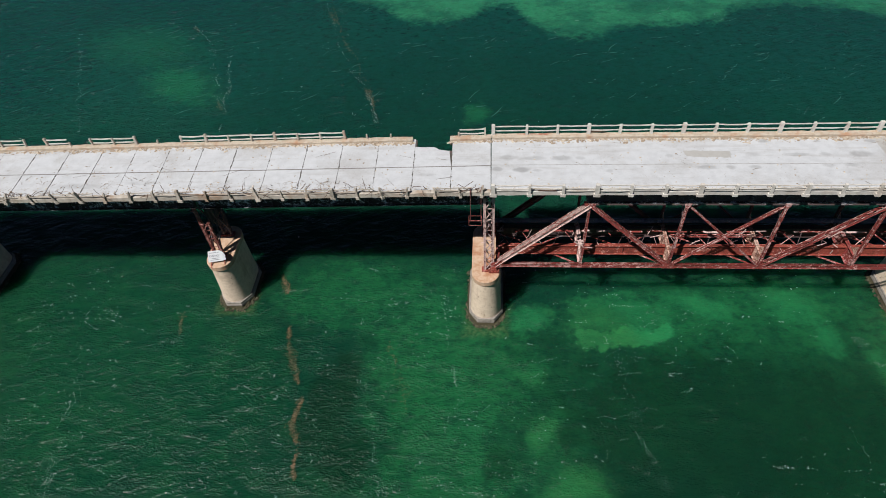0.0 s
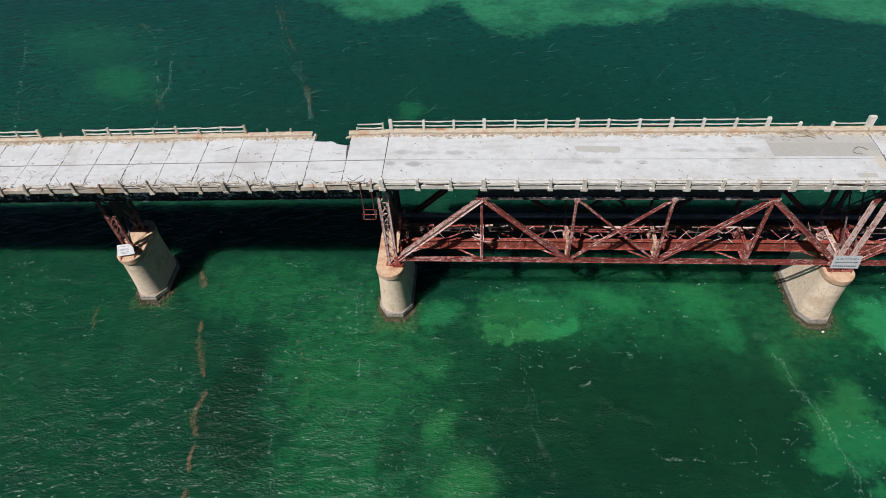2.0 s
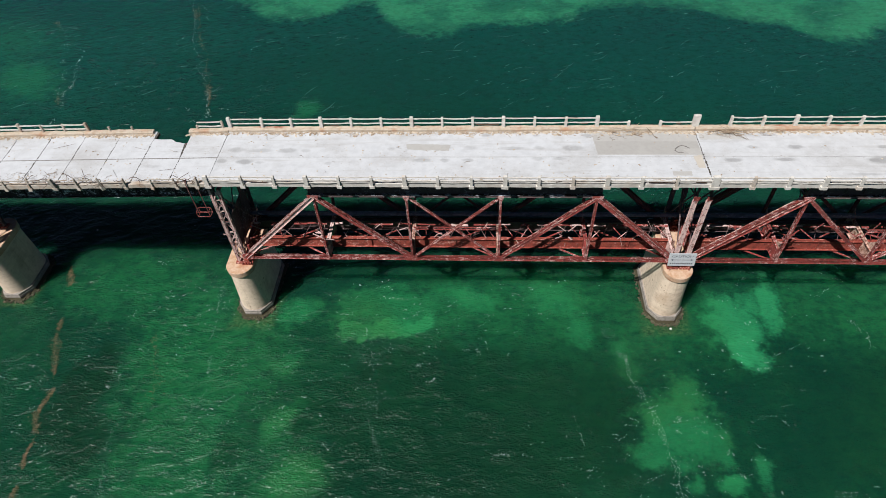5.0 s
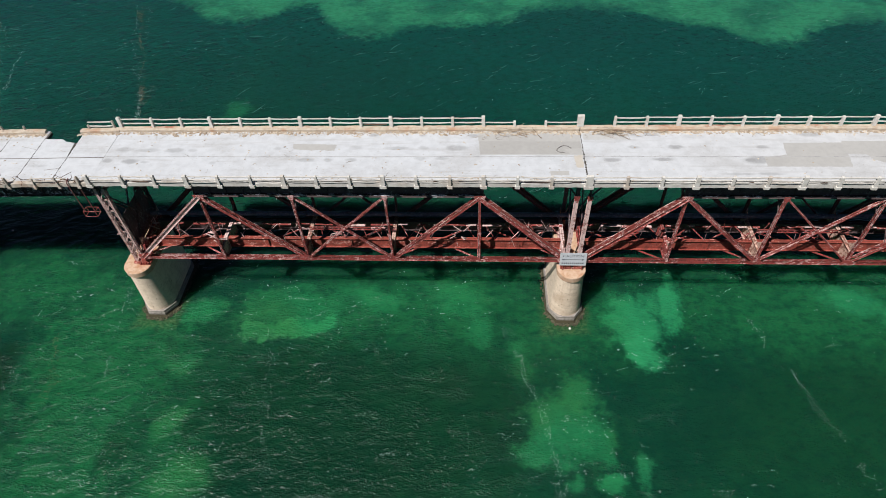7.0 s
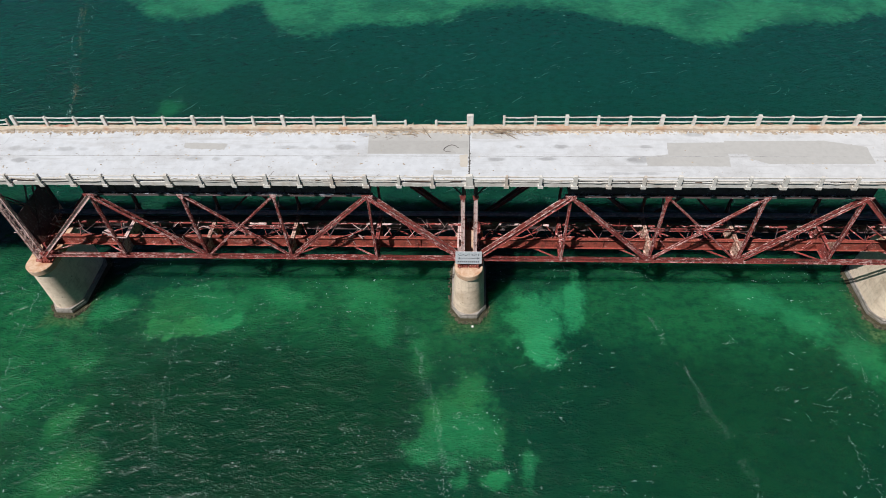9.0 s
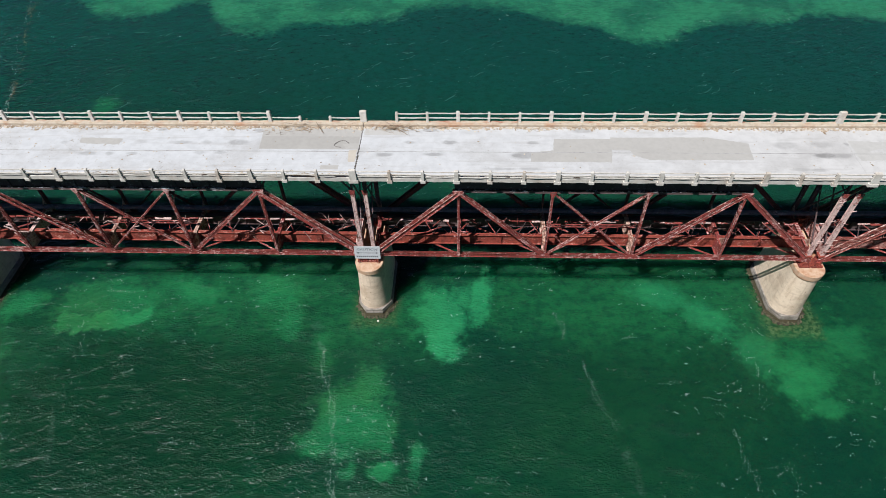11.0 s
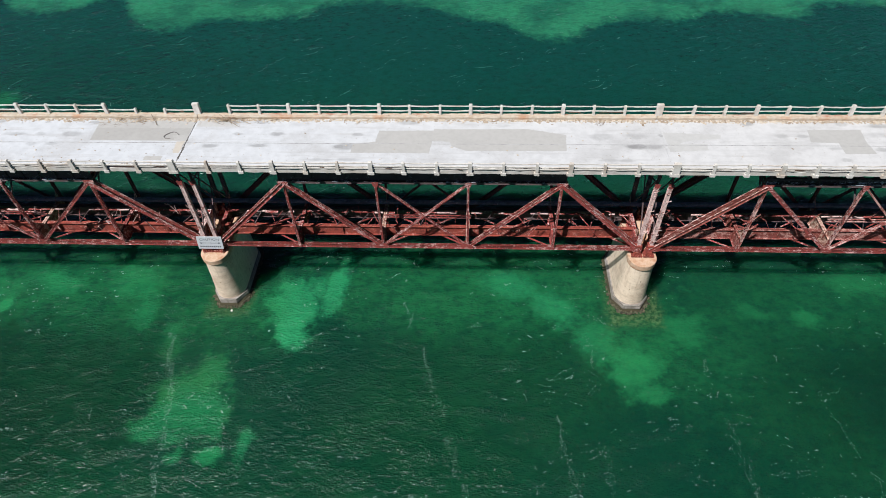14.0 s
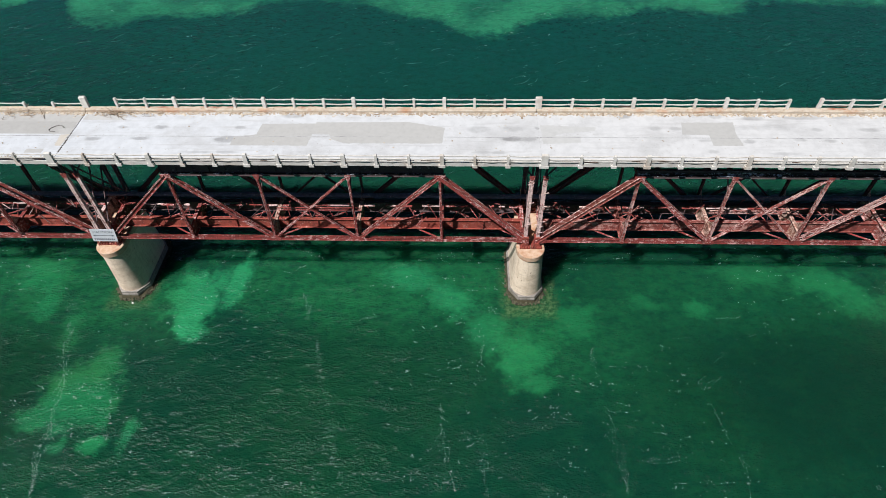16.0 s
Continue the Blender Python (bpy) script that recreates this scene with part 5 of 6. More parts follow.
# ---- repair patches and stains on the road ----
def patch(pts, mat, dz=0.005, label="grey repair patch in the road", wobble=0.0, owner=None):
    bm = bmesh.new()
    out = []
    for (x0, y0), (x1, y1) in zip(pts, pts[1:] + pts[:1]):
        n = max(1, int(math.hypot(x1 - x0, y1 - y0) / 0.22)) if wobble else 1
        for k in range(n):
            out.append((lerp(x0, x1, k / n) + rng.uniform(-wobble, wobble), lerp(y0, y1, k / n) + rng.uniform(-wobble, wobble)))
    vs = [bm.verts.new((x, y, ROAD_Z + dz)) for x, y in out]
    base = [bm.verts.new((x, y, ROAD_Z - 0.01)) for x, y in out]
    bm.faces.new(vs)
    for i in range(len(vs)):
        j = (i + 1) % len(vs)
        bm.faces.new((base[i], base[j], vs[j], vs[i]))
    bmesh.ops.recalc_face_normals(bm, faces=bm.faces)
    return part("repair_patch", bm, mat, deck_truss, label)


patch([(31.55, 2.60), (40.03, 2.60), (40.03, 5.7), (31.35, 5.7)], M_PATCH, 0.0045)
patch([(31.6, 2.66), (39.0, 2.66), (38.6, 3.3), (39.98, 3.5), (39.98, 4.35), (31.5, 4.4)], M_PATCH_DIM, 0.0062, wobble=0.03)
patch([(56.5, 4.1), (61.4, 4.2), (60.95, 1.1), (54.4, 1.12), (54.5, 2.3), (56.35, 2.6)], M_PATCH, 0.0045, wobble=0.03)
patch([(61.3, 4.35), (69.4, 4.42), (72.5, 3.6), (72.35, 1.45), (64.0, 1.42), (62.9, 2.0), (62.6, 2.65), (61.0, 2.72)], M_PATCH, 0.0052, wobble=0.03)
patch([(15.5, 4.1), (19.3, 3.95), (19.25, 3.1), (15.7, 3.3)], M_PATCH, 0.0045, wobble=0.05)
patch([(80.7, 4.05), (85.4, 3.75), (85.3, 3.2), (82.6, 2.95), (81.6, 2.5), (84.0, 2.5), (83.9, 1.65), (80.75, 1.45)], M_PATCH_PALE, 0.0045, wobble=0.05)
patch([(92.8, 4.45), (97.2, 4.5), (97.0, 3.0), (97.2, 1.32), (94.75, 1.3), (94.7, 2.7), (92.5, 2.8)], M_PATCH, 0.0045, wobble=0.03)
patch([(40.3, 4.6), (44.0, 4.62), (44.0, 5.7), (40.3, 5.7)], M_PATCH_PALE, 0.0045, wobble=0.02)
patch([(37.2, 0.0), (38.7, 0.0), (38.7, 0.52), (37.2, 0.52)], M_PATCH, 0.0045, wobble=0.02)

# ---- loose rubble and dead brush ----
def scatter(name, label, category, mat, items, long=1.8):
    bm = bmesh.new()
    for x, y, z, s in items:
        v = hexa(bm, [(-1, -0.7, 0), (0.8, -1, 0), (1, 0.8, 0), (-0.7, 1, 0), (-0.6, -0.5, 0.7), (0.5, -0.6, 0.9), (0.7, 0.5, 0.6), (-0.5, 0.6, 0.8)])
        m = Matrix.Translation((x, y, z)) @ Matrix.Rotation(rng.uniform(0, 6.28), 4, 'Z') @ Matrix.Diagonal((s * rng.uniform(0.6, long), s, s * 0.6, 1))
        for w in v:
            w.co = m @ w.co
    return tagged(part(name, bm, mat), label, category, kind="stuff")


items = []
for k in range(11000):
    x = rng.uniform(-60, 121)
    if -7.4 < x < -4.4:
        continue
    dens = 0.5 + 0.5 * noise.noise((x * 0.16, 3, 0))
    if rng.random() > 0.15 + dens:
        continue
    y = DECK_FAR - 0.46 - abs(rng.gauss(0, 0.13 + 0.22 * max(0.0, noise.noise((x * 0.5, 9, 0)) + 0.2)))
    items.append((x, y, road_z(x) + 0.004, rng.choice((0.012, 0.018, 0.025, 0.03, 0.04, 0.05, 0.06, 0.08, 0.11))))
for k in range(700):
    x = rng.uniform(-60, 121)
    if -7.6 < x < -4.2:
        continue
    items.append((x, DECK_FAR - rng.uniform(0.12, 0.34), road_z(x) + 0.27, rng.choice((0.02, 0.03, 0.05))))
scatter("curb_rubble", "crumbled concrete rubble along the road edge", "rubble", M_RUBBLE, items, 2.4)
items = []
for k in range(900):
    x = rng.uniform(-60, -1) if rng.random() < 0.7 else rng.uniform(0, 40)
    y = DECK_NEAR + 0.35 + abs(rng.gauss(0, 0.5 if x < 0 else 0.12))
    items.append((x, y, road_z(x) + 0.004, rng.choice((0.015, 0.02, 0.03, 0.045, 0.07))))
for k in range(1100):
    x = rng.uniform(-60, -8) if rng.random() < 0.5 else rng.uniform(0, 41) if rng.random() < 0.7 else rng.uniform(41, 118)
    y = rng.uniform(-0.5, 5.5)
    if noise.noise((x * 0.35, y * 0.6, 4)) < -0.05:
        continue
    items.append((x, y, road_z(x) + 0.012, rng.choice((0.015, 0.02, 0.03, 0.05, 0.065))))
for k in range(1500):
    x = rng.uniform(-1, 121)
    if noise.noise((x * 0.4, 21, 0)) < -0.1:
        continue
    items.append((x, DECK_NEAR + rng.uniform(0.06, 0.3), road_z(x) + 0.05, rng.choice((0.015, 0.02, 0.03, 0.045))))
scatter("road_rubble", "scattered concrete crumbs on the road", "rubble", M_RUBBLE, items)


def twigs(rows, name, label):
    """Thin dead sticks lying about, strewn round the given places: x, y, spread along, spread across, count."""
    r = random.Random(50)
    bm = bmesh.new()
    for x, y, sx, sy, count in rows:
        for k in range(count):
            px = x + r.gauss(0, sx)
            p = Vector((px, min(5.75, max(-0.6, y + r.gauss(0, sy))), road_z(px) + 0.03))
            a = r.uniform(0, 2 * math.pi)
            d = Vector((math.cos(a), math.sin(a), 0))
            w = r.choice((0.007, 0.010, 0.015))
            for seg in range(r.choice((1, 2, 3, 4))):
                q = p + d * r.uniform(0.08, 0.30)
                q.y = min(5.78, max(-0.66, q.y))
                q.z = road_z(q.x) + r.uniform(0.02, 0.07)
                bar(bm, p, q, w, w)
                d = (d + Vector((r.gauss(0, 0.5), r.gauss(0, 0.5), 0))).normalized()
                p = q
    return tagged(part(name, bm, M_STICK), label, "branch", kind="stuff")


twigs([(-17.0, -0.1, 1.6, 0.4, 60), (-11.5, -0.2, 1.0, 0.3, 34), (-14.5, 0.1, 0.4, 0.35, 22), (-24.0, 0.0, 2.5, 0.4, 36), (-33.0, 0.8, 2.0, 0.5, 44), (-43.0, 0.4, 3.0, 0.6, 46), (-20.0, 3.0, 9.0, 2.0, 22), (-38.0, 3.0, 9.0, 1.6, 30)],
      "dead_twigs", "dead twigs and splinters strewn over the road")
twigs([(33.0, 5.2, 1.0, 0.3, 26), (42.2, 5.4, 1.3, 0.2, 26), (47.0, 5.4, 1.2, 0.2, 12), (26.0, 5.5, 6.0, 0.15, 30), (10.0, 5.5, 6.0, 0.15, 30), (18.0, 2.0, 9.0, 1.6, 9), (75.5, 5.4, 3.0, 0.2, 20), (60.0, 5.5, 8.0, 0.12, 24), (95.0, 5.5, 8.0, 0.12, 24), (22.0, -0.5, 9.0, 0.1, 34)],
      "dead_twigs", "dead twigs caught along the road edge")

def branch_pile(x, y, spread, count, seed, label):
    """A heap of bleached dead branches, tapering and forked, washed against the curb."""
    r = random.Random(seed)
    bm = bmesh.new()
    for k in range(count):
        p = Vector((x + r.gauss(0, spread), min(5.7, y + r.gauss(0, 0.16)), ROAD_Z + r.uniform(0.03, 0.22)))
        a = r.gauss(0, 0.5) + (math.pi if r.random() < 0.5 else 0) - 0.35
        d = Vector((math.cos(a), math.sin(a), r.uniform(-0.05, 0.25)))
        w = r.choice((0.016, 0.022, 0.03, 0.04))
        for seg in range(r.choice((2, 3, 4, 5))):
            q = p + d * r.uniform(0.15, 0.4)
            q.y = min(q.y, 5.72)
            q.z = max(q.z, ROAD_Z + 0.03)
            bar(bm, p, q, w, w)
            if r.random() < 0.35:
                side = Vector((r.gauss(0, 1), r.gauss(0, 1), r.uniform(0, 0.6))).normalized()
                e = q + side * r.uniform(0.1, 0.3)
                e.y = min(e.y, 5.72)
                bar(bm, q, e, w * 0.6, w * 0.6)
            d = (d + Vector((r.gauss(0, 0.35), r.gauss(0, 0.35), r.gauss(0, 0.25) - 0.12))).normalized()
            p, w = q, w * 0.82
    return tagged(part("dead_branches", bm, M_DRY), label, "branch", kind="stuff")


branch_pile(42.6, 5.5, 0.75, 34, 71, "bleached dead branches heaped against the curb by the joint")
branch_pile(34.2, 5.35, 0.9, 22, 72, "bleached dead branches caught on the curb")
branch_pile(46.6, 5.5, 0.7, 10, 73, "few bleached sticks lying against the curb")
bm = bmesh.new()
for a, b, w in (((42.0, 5.85, 18.1), (44.1, 4.55, 17.6), 0.028), ((42.6, 5.8, 18.05), (43.4, 4.9, 17.59), 0.022), ((36.0, 5.8, 17.95), (36.6, 5.0, 17.6), 0.03), ((36.6, 5.0, 17.6), (36.75, 4.75, 17.6), 0.045)):
    bar(bm, a, b, w, w)
tagged(part("dead_branches", bm, M_STICK), "dark bare sticks leaning over the curb", "branch", kind="stuff")

# bent reinforcing rods and splinters caught in the broken railing
bm = bmesh.new()
for k in range(150):
    x = rng.uniform(-56, -1.2)
    p = Vector((x, DECK_NEAR + rng.uniform(-0.08, 0.35), road_z(x) + rng.uniform(0.1, 0.5)))
    d = Vector((rng.gauss(0, 1), rng.gauss(0, 0.3), rng.gauss(0, 0.35))).normalized()
    for seg in range(3):
        q = p + d * rng.uniform(0.15, 0.4)
        q.z = max(q.z, road_z(q.x) + 0.14)
        bar(bm, p, q, 0.03, 0.03)
        d = (d + Vector((rng.gauss(0, 0.4), rng.gauss(0, 0.2), rng.gauss(0, 0.3)))).normalized()
        p = q
tagged(part("bent_rebar", bm, M_RUST_B2), "bent rusty reinforcing rods along the broken railing", "rebar", kind="stuff")

# loose wires
bm = bmesh.new()
for x, y, a, length in ((-8.6, 3.9, -18, 1.5), (-16.2, 3.9, 22, 1.9), (-9.4, 0.9, -52, 1.2), (-15.6, 0.9, -40, 1.3), (-24.0, 1.6, 30, 1.8), (-31.0, 3.2, -20, 2.0), (-38.0, 1.8, 14, 2.2), (-5.2, 0.7, 10, 1.4)):
    q = Vector((x + length * math.cos(radians(a)), y + length * math.sin(radians(a)), 0))
    bar(bm, (x, y, road_z(x) + 0.03), (q.x, q.y, road_z(q.x) + 0.03), 0.012, 0.012)
tagged(part("loose_wire", bm, M_RUST_B2), "thin straight wires lying on the road", "wire", kind="stuff")

# hooked cable end lying by the joint
cu = bpy.data.curves.new("cable_end", 'CURVE')
cu.dimensions = '3D'
cu.bevel_depth = 0.035
sp = cu.splines.new('POLY')
pts = [(38.55, 2.85), (38.1, 2.9), (37.92, 3.1), (38.0, 3.35), (38.3, 3.65), (38.6, 3.78), (38.9, 3.65), (39.15, 3.4)]
sp.points.add(len(pts) - 1)
for q, (x, y) in zip(sp.points, pts):
    q.co = (x, y, ROAD_Z + 0.04, 1)
cu.materials.append(M_SEAL)
tagged(new("cable_end", cu), "curled end of old cable on the road", "cable")
bm = bmesh.new()
y = 0.1
while y < 5.6:
    w = rng.uniform(0.01, 0.05) if y > 2.7 else rng.uniform(0.02, 0.11)
    x, step = 40.1 + 0.06 * noise.noise((3, y * 2.2, 0)), rng.uniform(0.06, 0.22)
    hexa(bm, [(x - w, y, ROAD_Z - 0.01), (x + w * 0.6, y, ROAD_Z - 0.01), (x + w, y + step, ROAD_Z - 0.01), (x - w * 0.5, y + step, ROAD_Z - 0.01),
              (x - w, y, ROAD_Z + 0.01), (x + w * 0.6, y, ROAD_Z + 0.01), (x + w, y + step, ROAD_Z + 0.01), (x - w * 0.5, y + step, ROAD_Z + 0.01)])
    y += step * rng.uniform(0.95, 1.5)
part("joint_spall", bm, M_JOINT, deck_truss, "dark spalled joint")
patch([(39.4, 0.95), (39.98, 0.95), (39.98, 2.5), (39.25, 2.5)], M_TAN, 0.008, "tan rust-stained patch at the joint", 0.05)


# ---- signs ----
def text_mesh(body, size):
    cu = bpy.data.curves.new("lettering", 'FONT')
    cu.body = body
    cu.size = size
    cu.align_x, cu.align_y = 'CENTER', 'CENTER'
    cu.extrude = 0.004
    ob = bpy.data.objects.new("tmp", cu)
    scene.collection.objects.link(ob)
    bpy.context.view_layer.update()
    me = bpy.data.meshes.new_from_object(ob.evaluated_get(bpy.context.evaluated_depsgraph_get()))
    bpy.data.objects.remove(ob)
    me.materials.clear()
    me.materials.append(M_INK)
    return me


def sign(at, w, h, tilt, turn, kind, label):
    """A board leaning back on two struts. Local x across, y up the board."""
    o = thing("warning_sign", label, "sign")
    o.matrix_basis = pose(*at, tilt, 0, turn)
    bm = bmesh.new()
    if kind == "curl":
        n = 8
        rings = []
        for k in range(n + 1):
            x = -w / 2 + w * k / n
            f = max(0.0, (k / n - 0.55) / 0.45)
            z = 0.35 * f * f
            top = h / 2 - 0.55 * h * f * f
            rings.append([(x, -h / 2, z), (x, top, z * 1.3), (x, top, z * 1.3 + 0.03), (x, -h / 2, z + 0.03)])
        prism(bm, rings)
        bmesh.ops.recalc_face_normals(bm, faces=bm.faces)
    else:
        block(bm, -w / 2, w / 2, -h / 2, h / 2, 0, 0.04)
        bevelled(bm, 0.012)
    part("board", bm, M_SIGN, o)
    for x in (-w * 0.36, w * 0.36):
        bm = bmesh.new()
        block(bm, x - 0.04, x + 0.04, -h / 2 - 0.55, h / 2 - 0.1, -0.09, -0.004)
        part("post", bm, M_RUST_B, o)
    t = 0.046 if kind != "curl" else 0.036
    if kind == "curl":
        ob = part("lettering", text_mesh("DANGER", h * 0.25), None, o)
        ob.location = (-w * 0.08, 0.02 * h, t)
        ob.scale = (1.15, 1, 1)
        rows = [(-0.42, -0.05, 0.32), (0.0, 0.30, 0.32), (-0.3, 0.3, -0.20), (-0.36, 0.34, -0.33)]
    else:
        ob = part("lettering", text_mesh("CAUTION", h * 0.24), None, o)
        ob.location = (0, h * 0.25, t)
        ob.scale = (1.25, 1, 1)
        rows = [(-0.40, 0.40, -0.02)]
        bm = bmesh.new()
        for k in (-1, 1):
            v = [bm.verts.new((k * w * a, h * b, t)) for a, b in ((0.42, -0.02), (0.33, 0.06), (0.33, -0.10))]
            bm.faces.new(v)
        bmesh.ops.recalc_face_normals(bm, faces=bm.faces)
        part("arrow_head", bm, M_INK, o)
        for k in range(11):
            a = -0.42 + k * 0.077
            rows.append((a, a + 0.052, -0.31))
    for a, b, y in rows:
        bm = bmesh.new()
        th = 0.02 if b - a > 0.3 else 0.055 if kind != "curl" else 0.03
        block(bm, a * w, b * w, (y - th) * h, (y + th) * h, t, t + 0.006)
        part("print_bar", bm, M_INK, o)
    return o


sign((40.08, -0.42, 7.98), 2.4, 1.40, 78, 0, "flat", "grey-white caution sign with a double arrow on a pier")
sign((-27.68, 1.10, 7.10), 1.8, 1.1, 37, 11, "curl", "bent white danger sign on a concrete pier")


# ---- hanging ladder frame at the left truss end ----
o = thing("hanging_ladder", "rusty inspection ladder hanging from the deck edge", "ladder")
for x in (-2.3, -1.42):
    bm = bmesh.new()
    bar(bm, (x, -1.12, 17.6), (x - 0.05, -1.0, 14.25), 0.06, 0.06)
    bar(bm, (x, -1.12, 17.62), (x, -0.72, 17.75), 0.08, 0.08, (1, 0, 0))
    part("stile", bm, M_RUST_DARK_SHADE, o)
bm = bmesh.new()
for z in (14.3, 13.75):
    for a, b in (((-2.5, -1.1), (-1.42, -1.1)), ((-1.42, -1.1), (-1.42, -0.5)), ((-1.42, -0.5), (-2.5, -0.5)), ((-2.5, -0.5), (-2.5, -1.1))):
        bar(bm, (*a, z), (*b, z), 0.04, 0.04, (0, 0, 1))
for x, y in ((-2.5, -1.1), (-1.42, -1.1), (-1.42, -0.5), (-2.5, -0.5)):
    bar(bm, (x, y, 13.75), (x, y, 14.3), 0.04, 0.04)
part("basket", bm, M_RUST_MID, o)

# white float beside the middle pier
bm = bmesh.new()
bmesh.ops.create_uvsphere(bm, u_segments=14, v_segments=8, radius=0.12)
o = tagged(part("mooring_float", bm, M_BUOY), "small round white float on the water", "buoy")
o.location = (40.5, -2.45, 0.06)
bm = bmesh.new()
bmesh.ops.create_uvsphere(bm, u_segments=12, v_segments=7, radius=0.09)
o = tagged(part("drifting_float", bm, M_BUOY), "tiny white float drifting in the bridge's shade", "buoy")
o.location = (-23.1, 10.35, 0.04)


# ---- foam, painted water light and drifting weed ----
def fleck(bm, x, y, s, z=0.012, thick=0.0):
    n = rng.choice((4, 5, 6))
    ph = rng.uniform(0, 6)
    st = rng.uniform(1.0, 2.4)
    v = []
    for k in range(n):
        a = ph + 2 * math.pi * k / n
        f = rng.uniform(0.6, 1.2) * s
        v.append(bm.verts.new((x + st * f * math.cos(a), y + f * math.sin(a), z + (rng.uniform(0, thick) if thick else 0))))
    bm.faces.new(v)


def drift(points, count, width, size, bm, thick=0.0, clump=1.0, gate=-0.25):
    """Flecks strewn along a wavering line."""
    for k in range(count):
        f = rng.random() * (len(points) - 1)
        i = min(int(f), len(points) - 2)
        f -= i
        x, y = lerp(points[i][0], points[i + 1][0], f), lerp(points[i][1], points[i + 1][1], f)
        w = width * (0.4 + 1.2 * max(0.0, 0.5 + 0.5 * math.sin(y * clump) + noise.noise((x, y * 0.7, 0))))
        if noise.noise((x * 0.3, y * 0.45, 2.0)) < gate:
            continue
        x += 0.35 * noise.noise((y * 0.35, 7, x * 0.02)) * 2 + rng.gauss(0, w)
        fleck(bm, x, y + rng.gauss(0, 0.2), size * rng.uniform(0.4, 1.3), 0.012 + 0.004 * (k % 5), thick)


bm = bmesh.new()
for pts, count, width in ((((-44.9, 2.5), (-41.4, -9), (-39.8, -15.4), (-38.5, -21)), 900, 0.20), (((-49.5, 1), (-47.5, -6), (-45, -16)), 300, 0.16), (((-5.5, 2), (-5.1, -0.7), (-4.3, -6.1), (-3.7, -9.7), (-4.2, -13.6)), 620, 0.12),
                          (((-12.8, -8.8), (-11, -14), (-9.9, -20)), 420, 0.12), (((10.6, -2.5), (11.6, -6.4), (12.2, -11), (12.7, -15), (14.2, -19.6)), 760, 0.18),
                          (((34.3, -2.5), (35.7, -6.6), (37, -11), (37.8, -15), (38.5, -19), (39.4, -22)), 1900, 0.18), (((30.2, -12), (31.5, -18), (32, -21)), 240, 0.12),
                          (((57.7, -0.5), (59, -4), (60.4, -8), (62, -12.3), (63, -16.3), (64.4, -20.6)), 1000, 0.15), (((76, -2), (76, -11), (76.1, -21)), 620, 0.16),
                          (((71.9, -11.3), (72.6, -16), (73.6, -21)), 420, 0.14), (((86.4, -7), (86.7, -12), (87.3, -18.4), (87.5, -21)), 460, 0.14), (((95.5, -10), (97, -16.6), (97.3, -21)), 320, 0.15)):
    drift(pts, int(count * (0.28 if count > 1500 else 0.34)), width * 1.25, 0.0195, bm, gate=-0.5 if count > 1500 else -0.14)
for pts, count, width in ((((-74, 60), (-67, 46), (-60, 31)), 420, 0.22), (((-53, 62), (-48, 55), (-44.5, 46), (-41, 38)), 520, 0.35), (((-44, 53), (-41.5, 44), (-40.5, 38), (-38.6, 30)), 620, 0.22), (((-27.5, 66), (-23.6, 56)), 160, 0.2),
                          (((-30.7, 69), (-24.5, 51.5), (-18.9, 38.5), (-16.6, 32.5)), 700, 0.14)):
    drift(pts, int(count * 0.45), width * 0.9, 0.030, bm, gate=-0.15)
tagged(part("foam_lines", bm, M_FOAM), "thin lines of white foam drifting on the water", "foam", kind="stuff")
# foam flecks that also stand in for sun glints, as fixed white specks
bm = bmesh.new()
for k in range(2400):
    x, y = rng.uniform(-62, 118), rng.uniform(-23, 6) if k % 5 else rng.uniform(12, 62)
    if noise.noise((x * 0.06, y * 0.1, 5)) < -0.1:
        continue
    slant = rng.gauss(0, 0.25)
    reach = rng.choice((0.15, 0.3, 0.5, 0.9))
    for q in range(rng.choice((1, 2, 3, 5, 8))):
        d = rng.gauss(0, reach)
        fleck(bm, x + d, y + d * slant + rng.gauss(0, 0.07), rng.uniform(0.010, 0.034), 0.011)
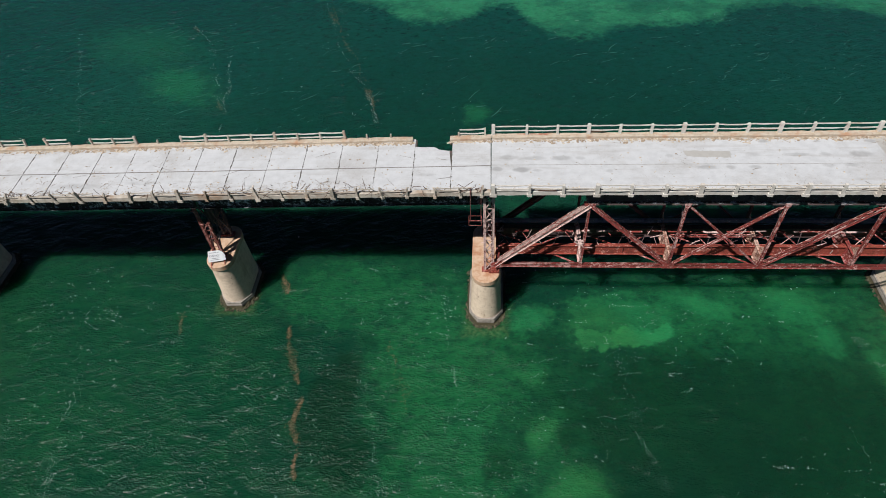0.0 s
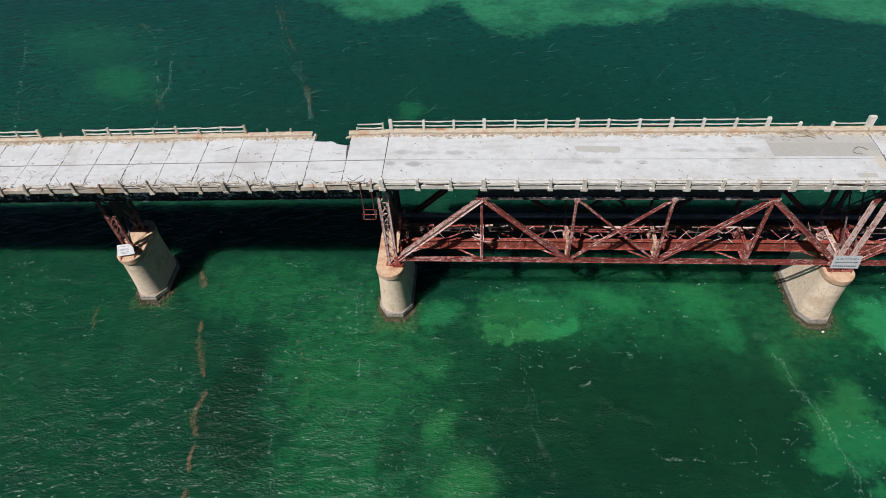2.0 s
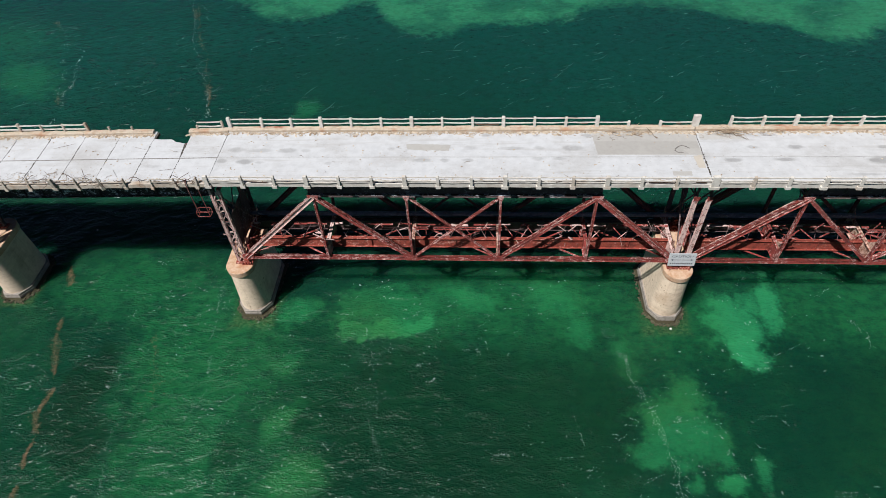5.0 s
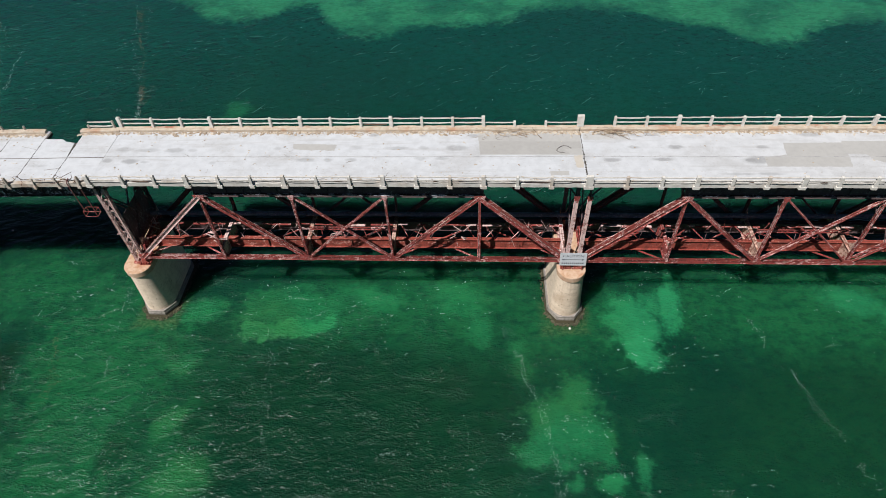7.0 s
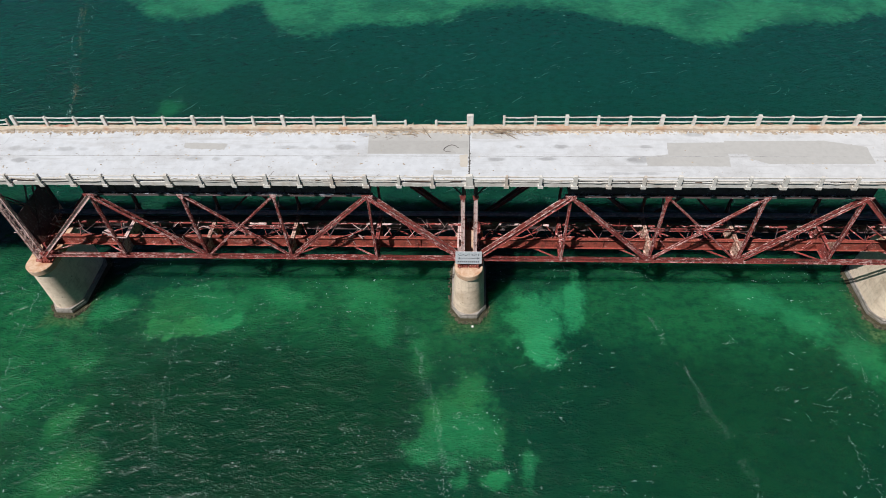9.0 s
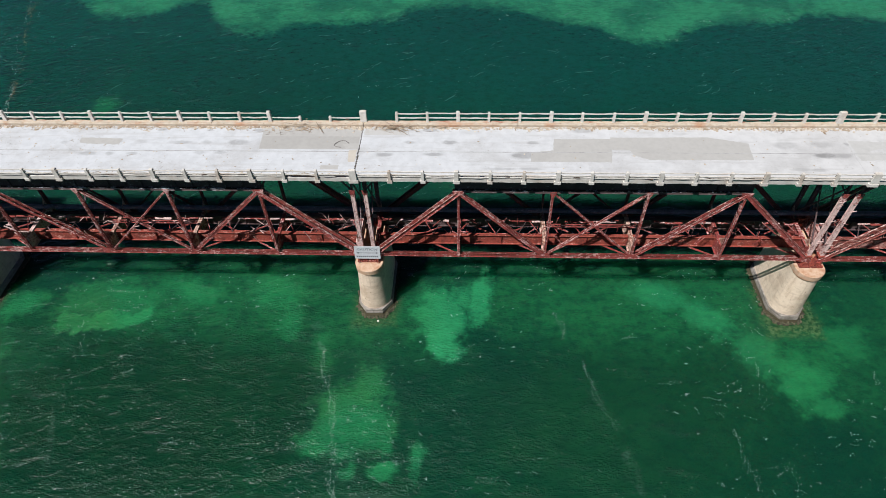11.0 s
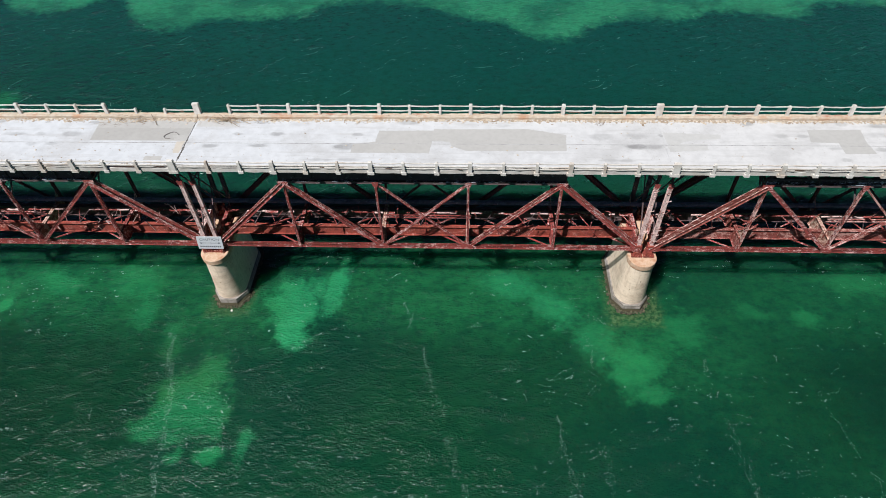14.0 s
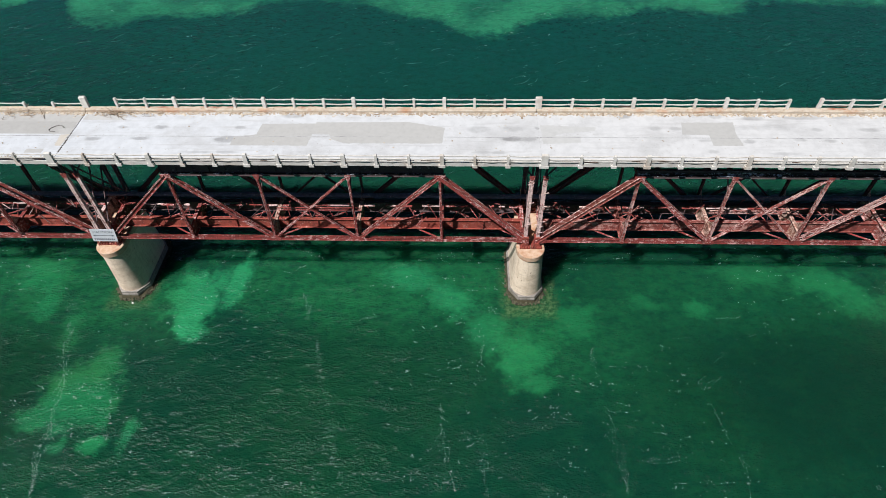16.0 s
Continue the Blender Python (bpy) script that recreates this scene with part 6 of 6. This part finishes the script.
tagged(part("foam_glint_flecks", bm, M_FOAM), "small white flecks of foam and painted glints on the ripples", "foam", kind="stuff")
def streak(bm, x, y, length, turn, width):
    """A thin pale ripple-light stroke along a wave crest, bowed, tapering at both ends."""
    n = 6
    bow = rng.uniform(-0.18, 0.18) * length
    c, q = math.cos(turn), math.sin(turn)
    rows = []
    for k in range(n + 1):
        f = k / n
        u, v = (f - 0.5) * length, bow * (1 - (2 * f - 1) ** 2) + rng.gauss(0, 0.03)
        w = width * math.sin(math.pi * (0.04 + 0.92 * f)) * rng.uniform(0.5, 1.2)
        rows.append([bm.verts.new((x + u * c - (v + s * w) * q, y + u * q + (v + s * w) * c, 0.010)) for s in (-1, 1)])
    for a, b in zip(rows, rows[1:]):
        if rng.random() < 0.85:
            bm.faces.new((a[0], b[0], b[1], a[1]))


# strokes imitate sky light on the far ripples by colour
bm = bmesh.new()
for k in range(1150):
    x, y = rng.uniform(-85, 140), rng.uniform(14, 72)
    if noise.noise((x * 0.11, y * 0.13, 8)) < -0.1:
        continue
    streak(bm, x, y, rng.choice((0.6, 0.9, 1.4, 2.0, 3.0)), radians(rng.gauss(27, 12)), rng.choice((0.025, 0.04, 0.055)))
tagged(part("crest_light", bm, M_CREST_LIGHT), "thin pale strokes of ripple light along the wave crests", "foam", kind="stuff")
bm = bmesh.new()
drift(((-23.8, 4.6), (-22.2, 0.5), (-20.8, -3.8), (-18.8, -10.1), (-17.6, -15.6), (-16.8, -21)), 3000, 0.15, 0.034, bm, 0.05, 0.8, -0.14)
drift(((-30.7, 72), (-26, 58), (-22.4, 50.3), (-16.6, 33.0)), 500, 0.10, 0.034, bm, 0.05, 0.5)
for a, b, count in (((-29.2, 65), (-27.6, 61.5), 170), ((-19.6, 41), (-18.0, 37), 190), ((-52.5, 61), (-51.6, 59), 70), ((-41.5, 38), (-40.6, 36), 90), ((-33.2, -1.2), (-32.6, -3.4), 120), ((-10.4, -4), (-8.4, -12), 160)):
    drift((a, b), count, 0.22, 0.032, bm, 0.05, 0.5, -1)
tagged(part("weed_line", bm, M_WEED), "brown strand of drifting sea weed", "seaweed", kind="stuff")
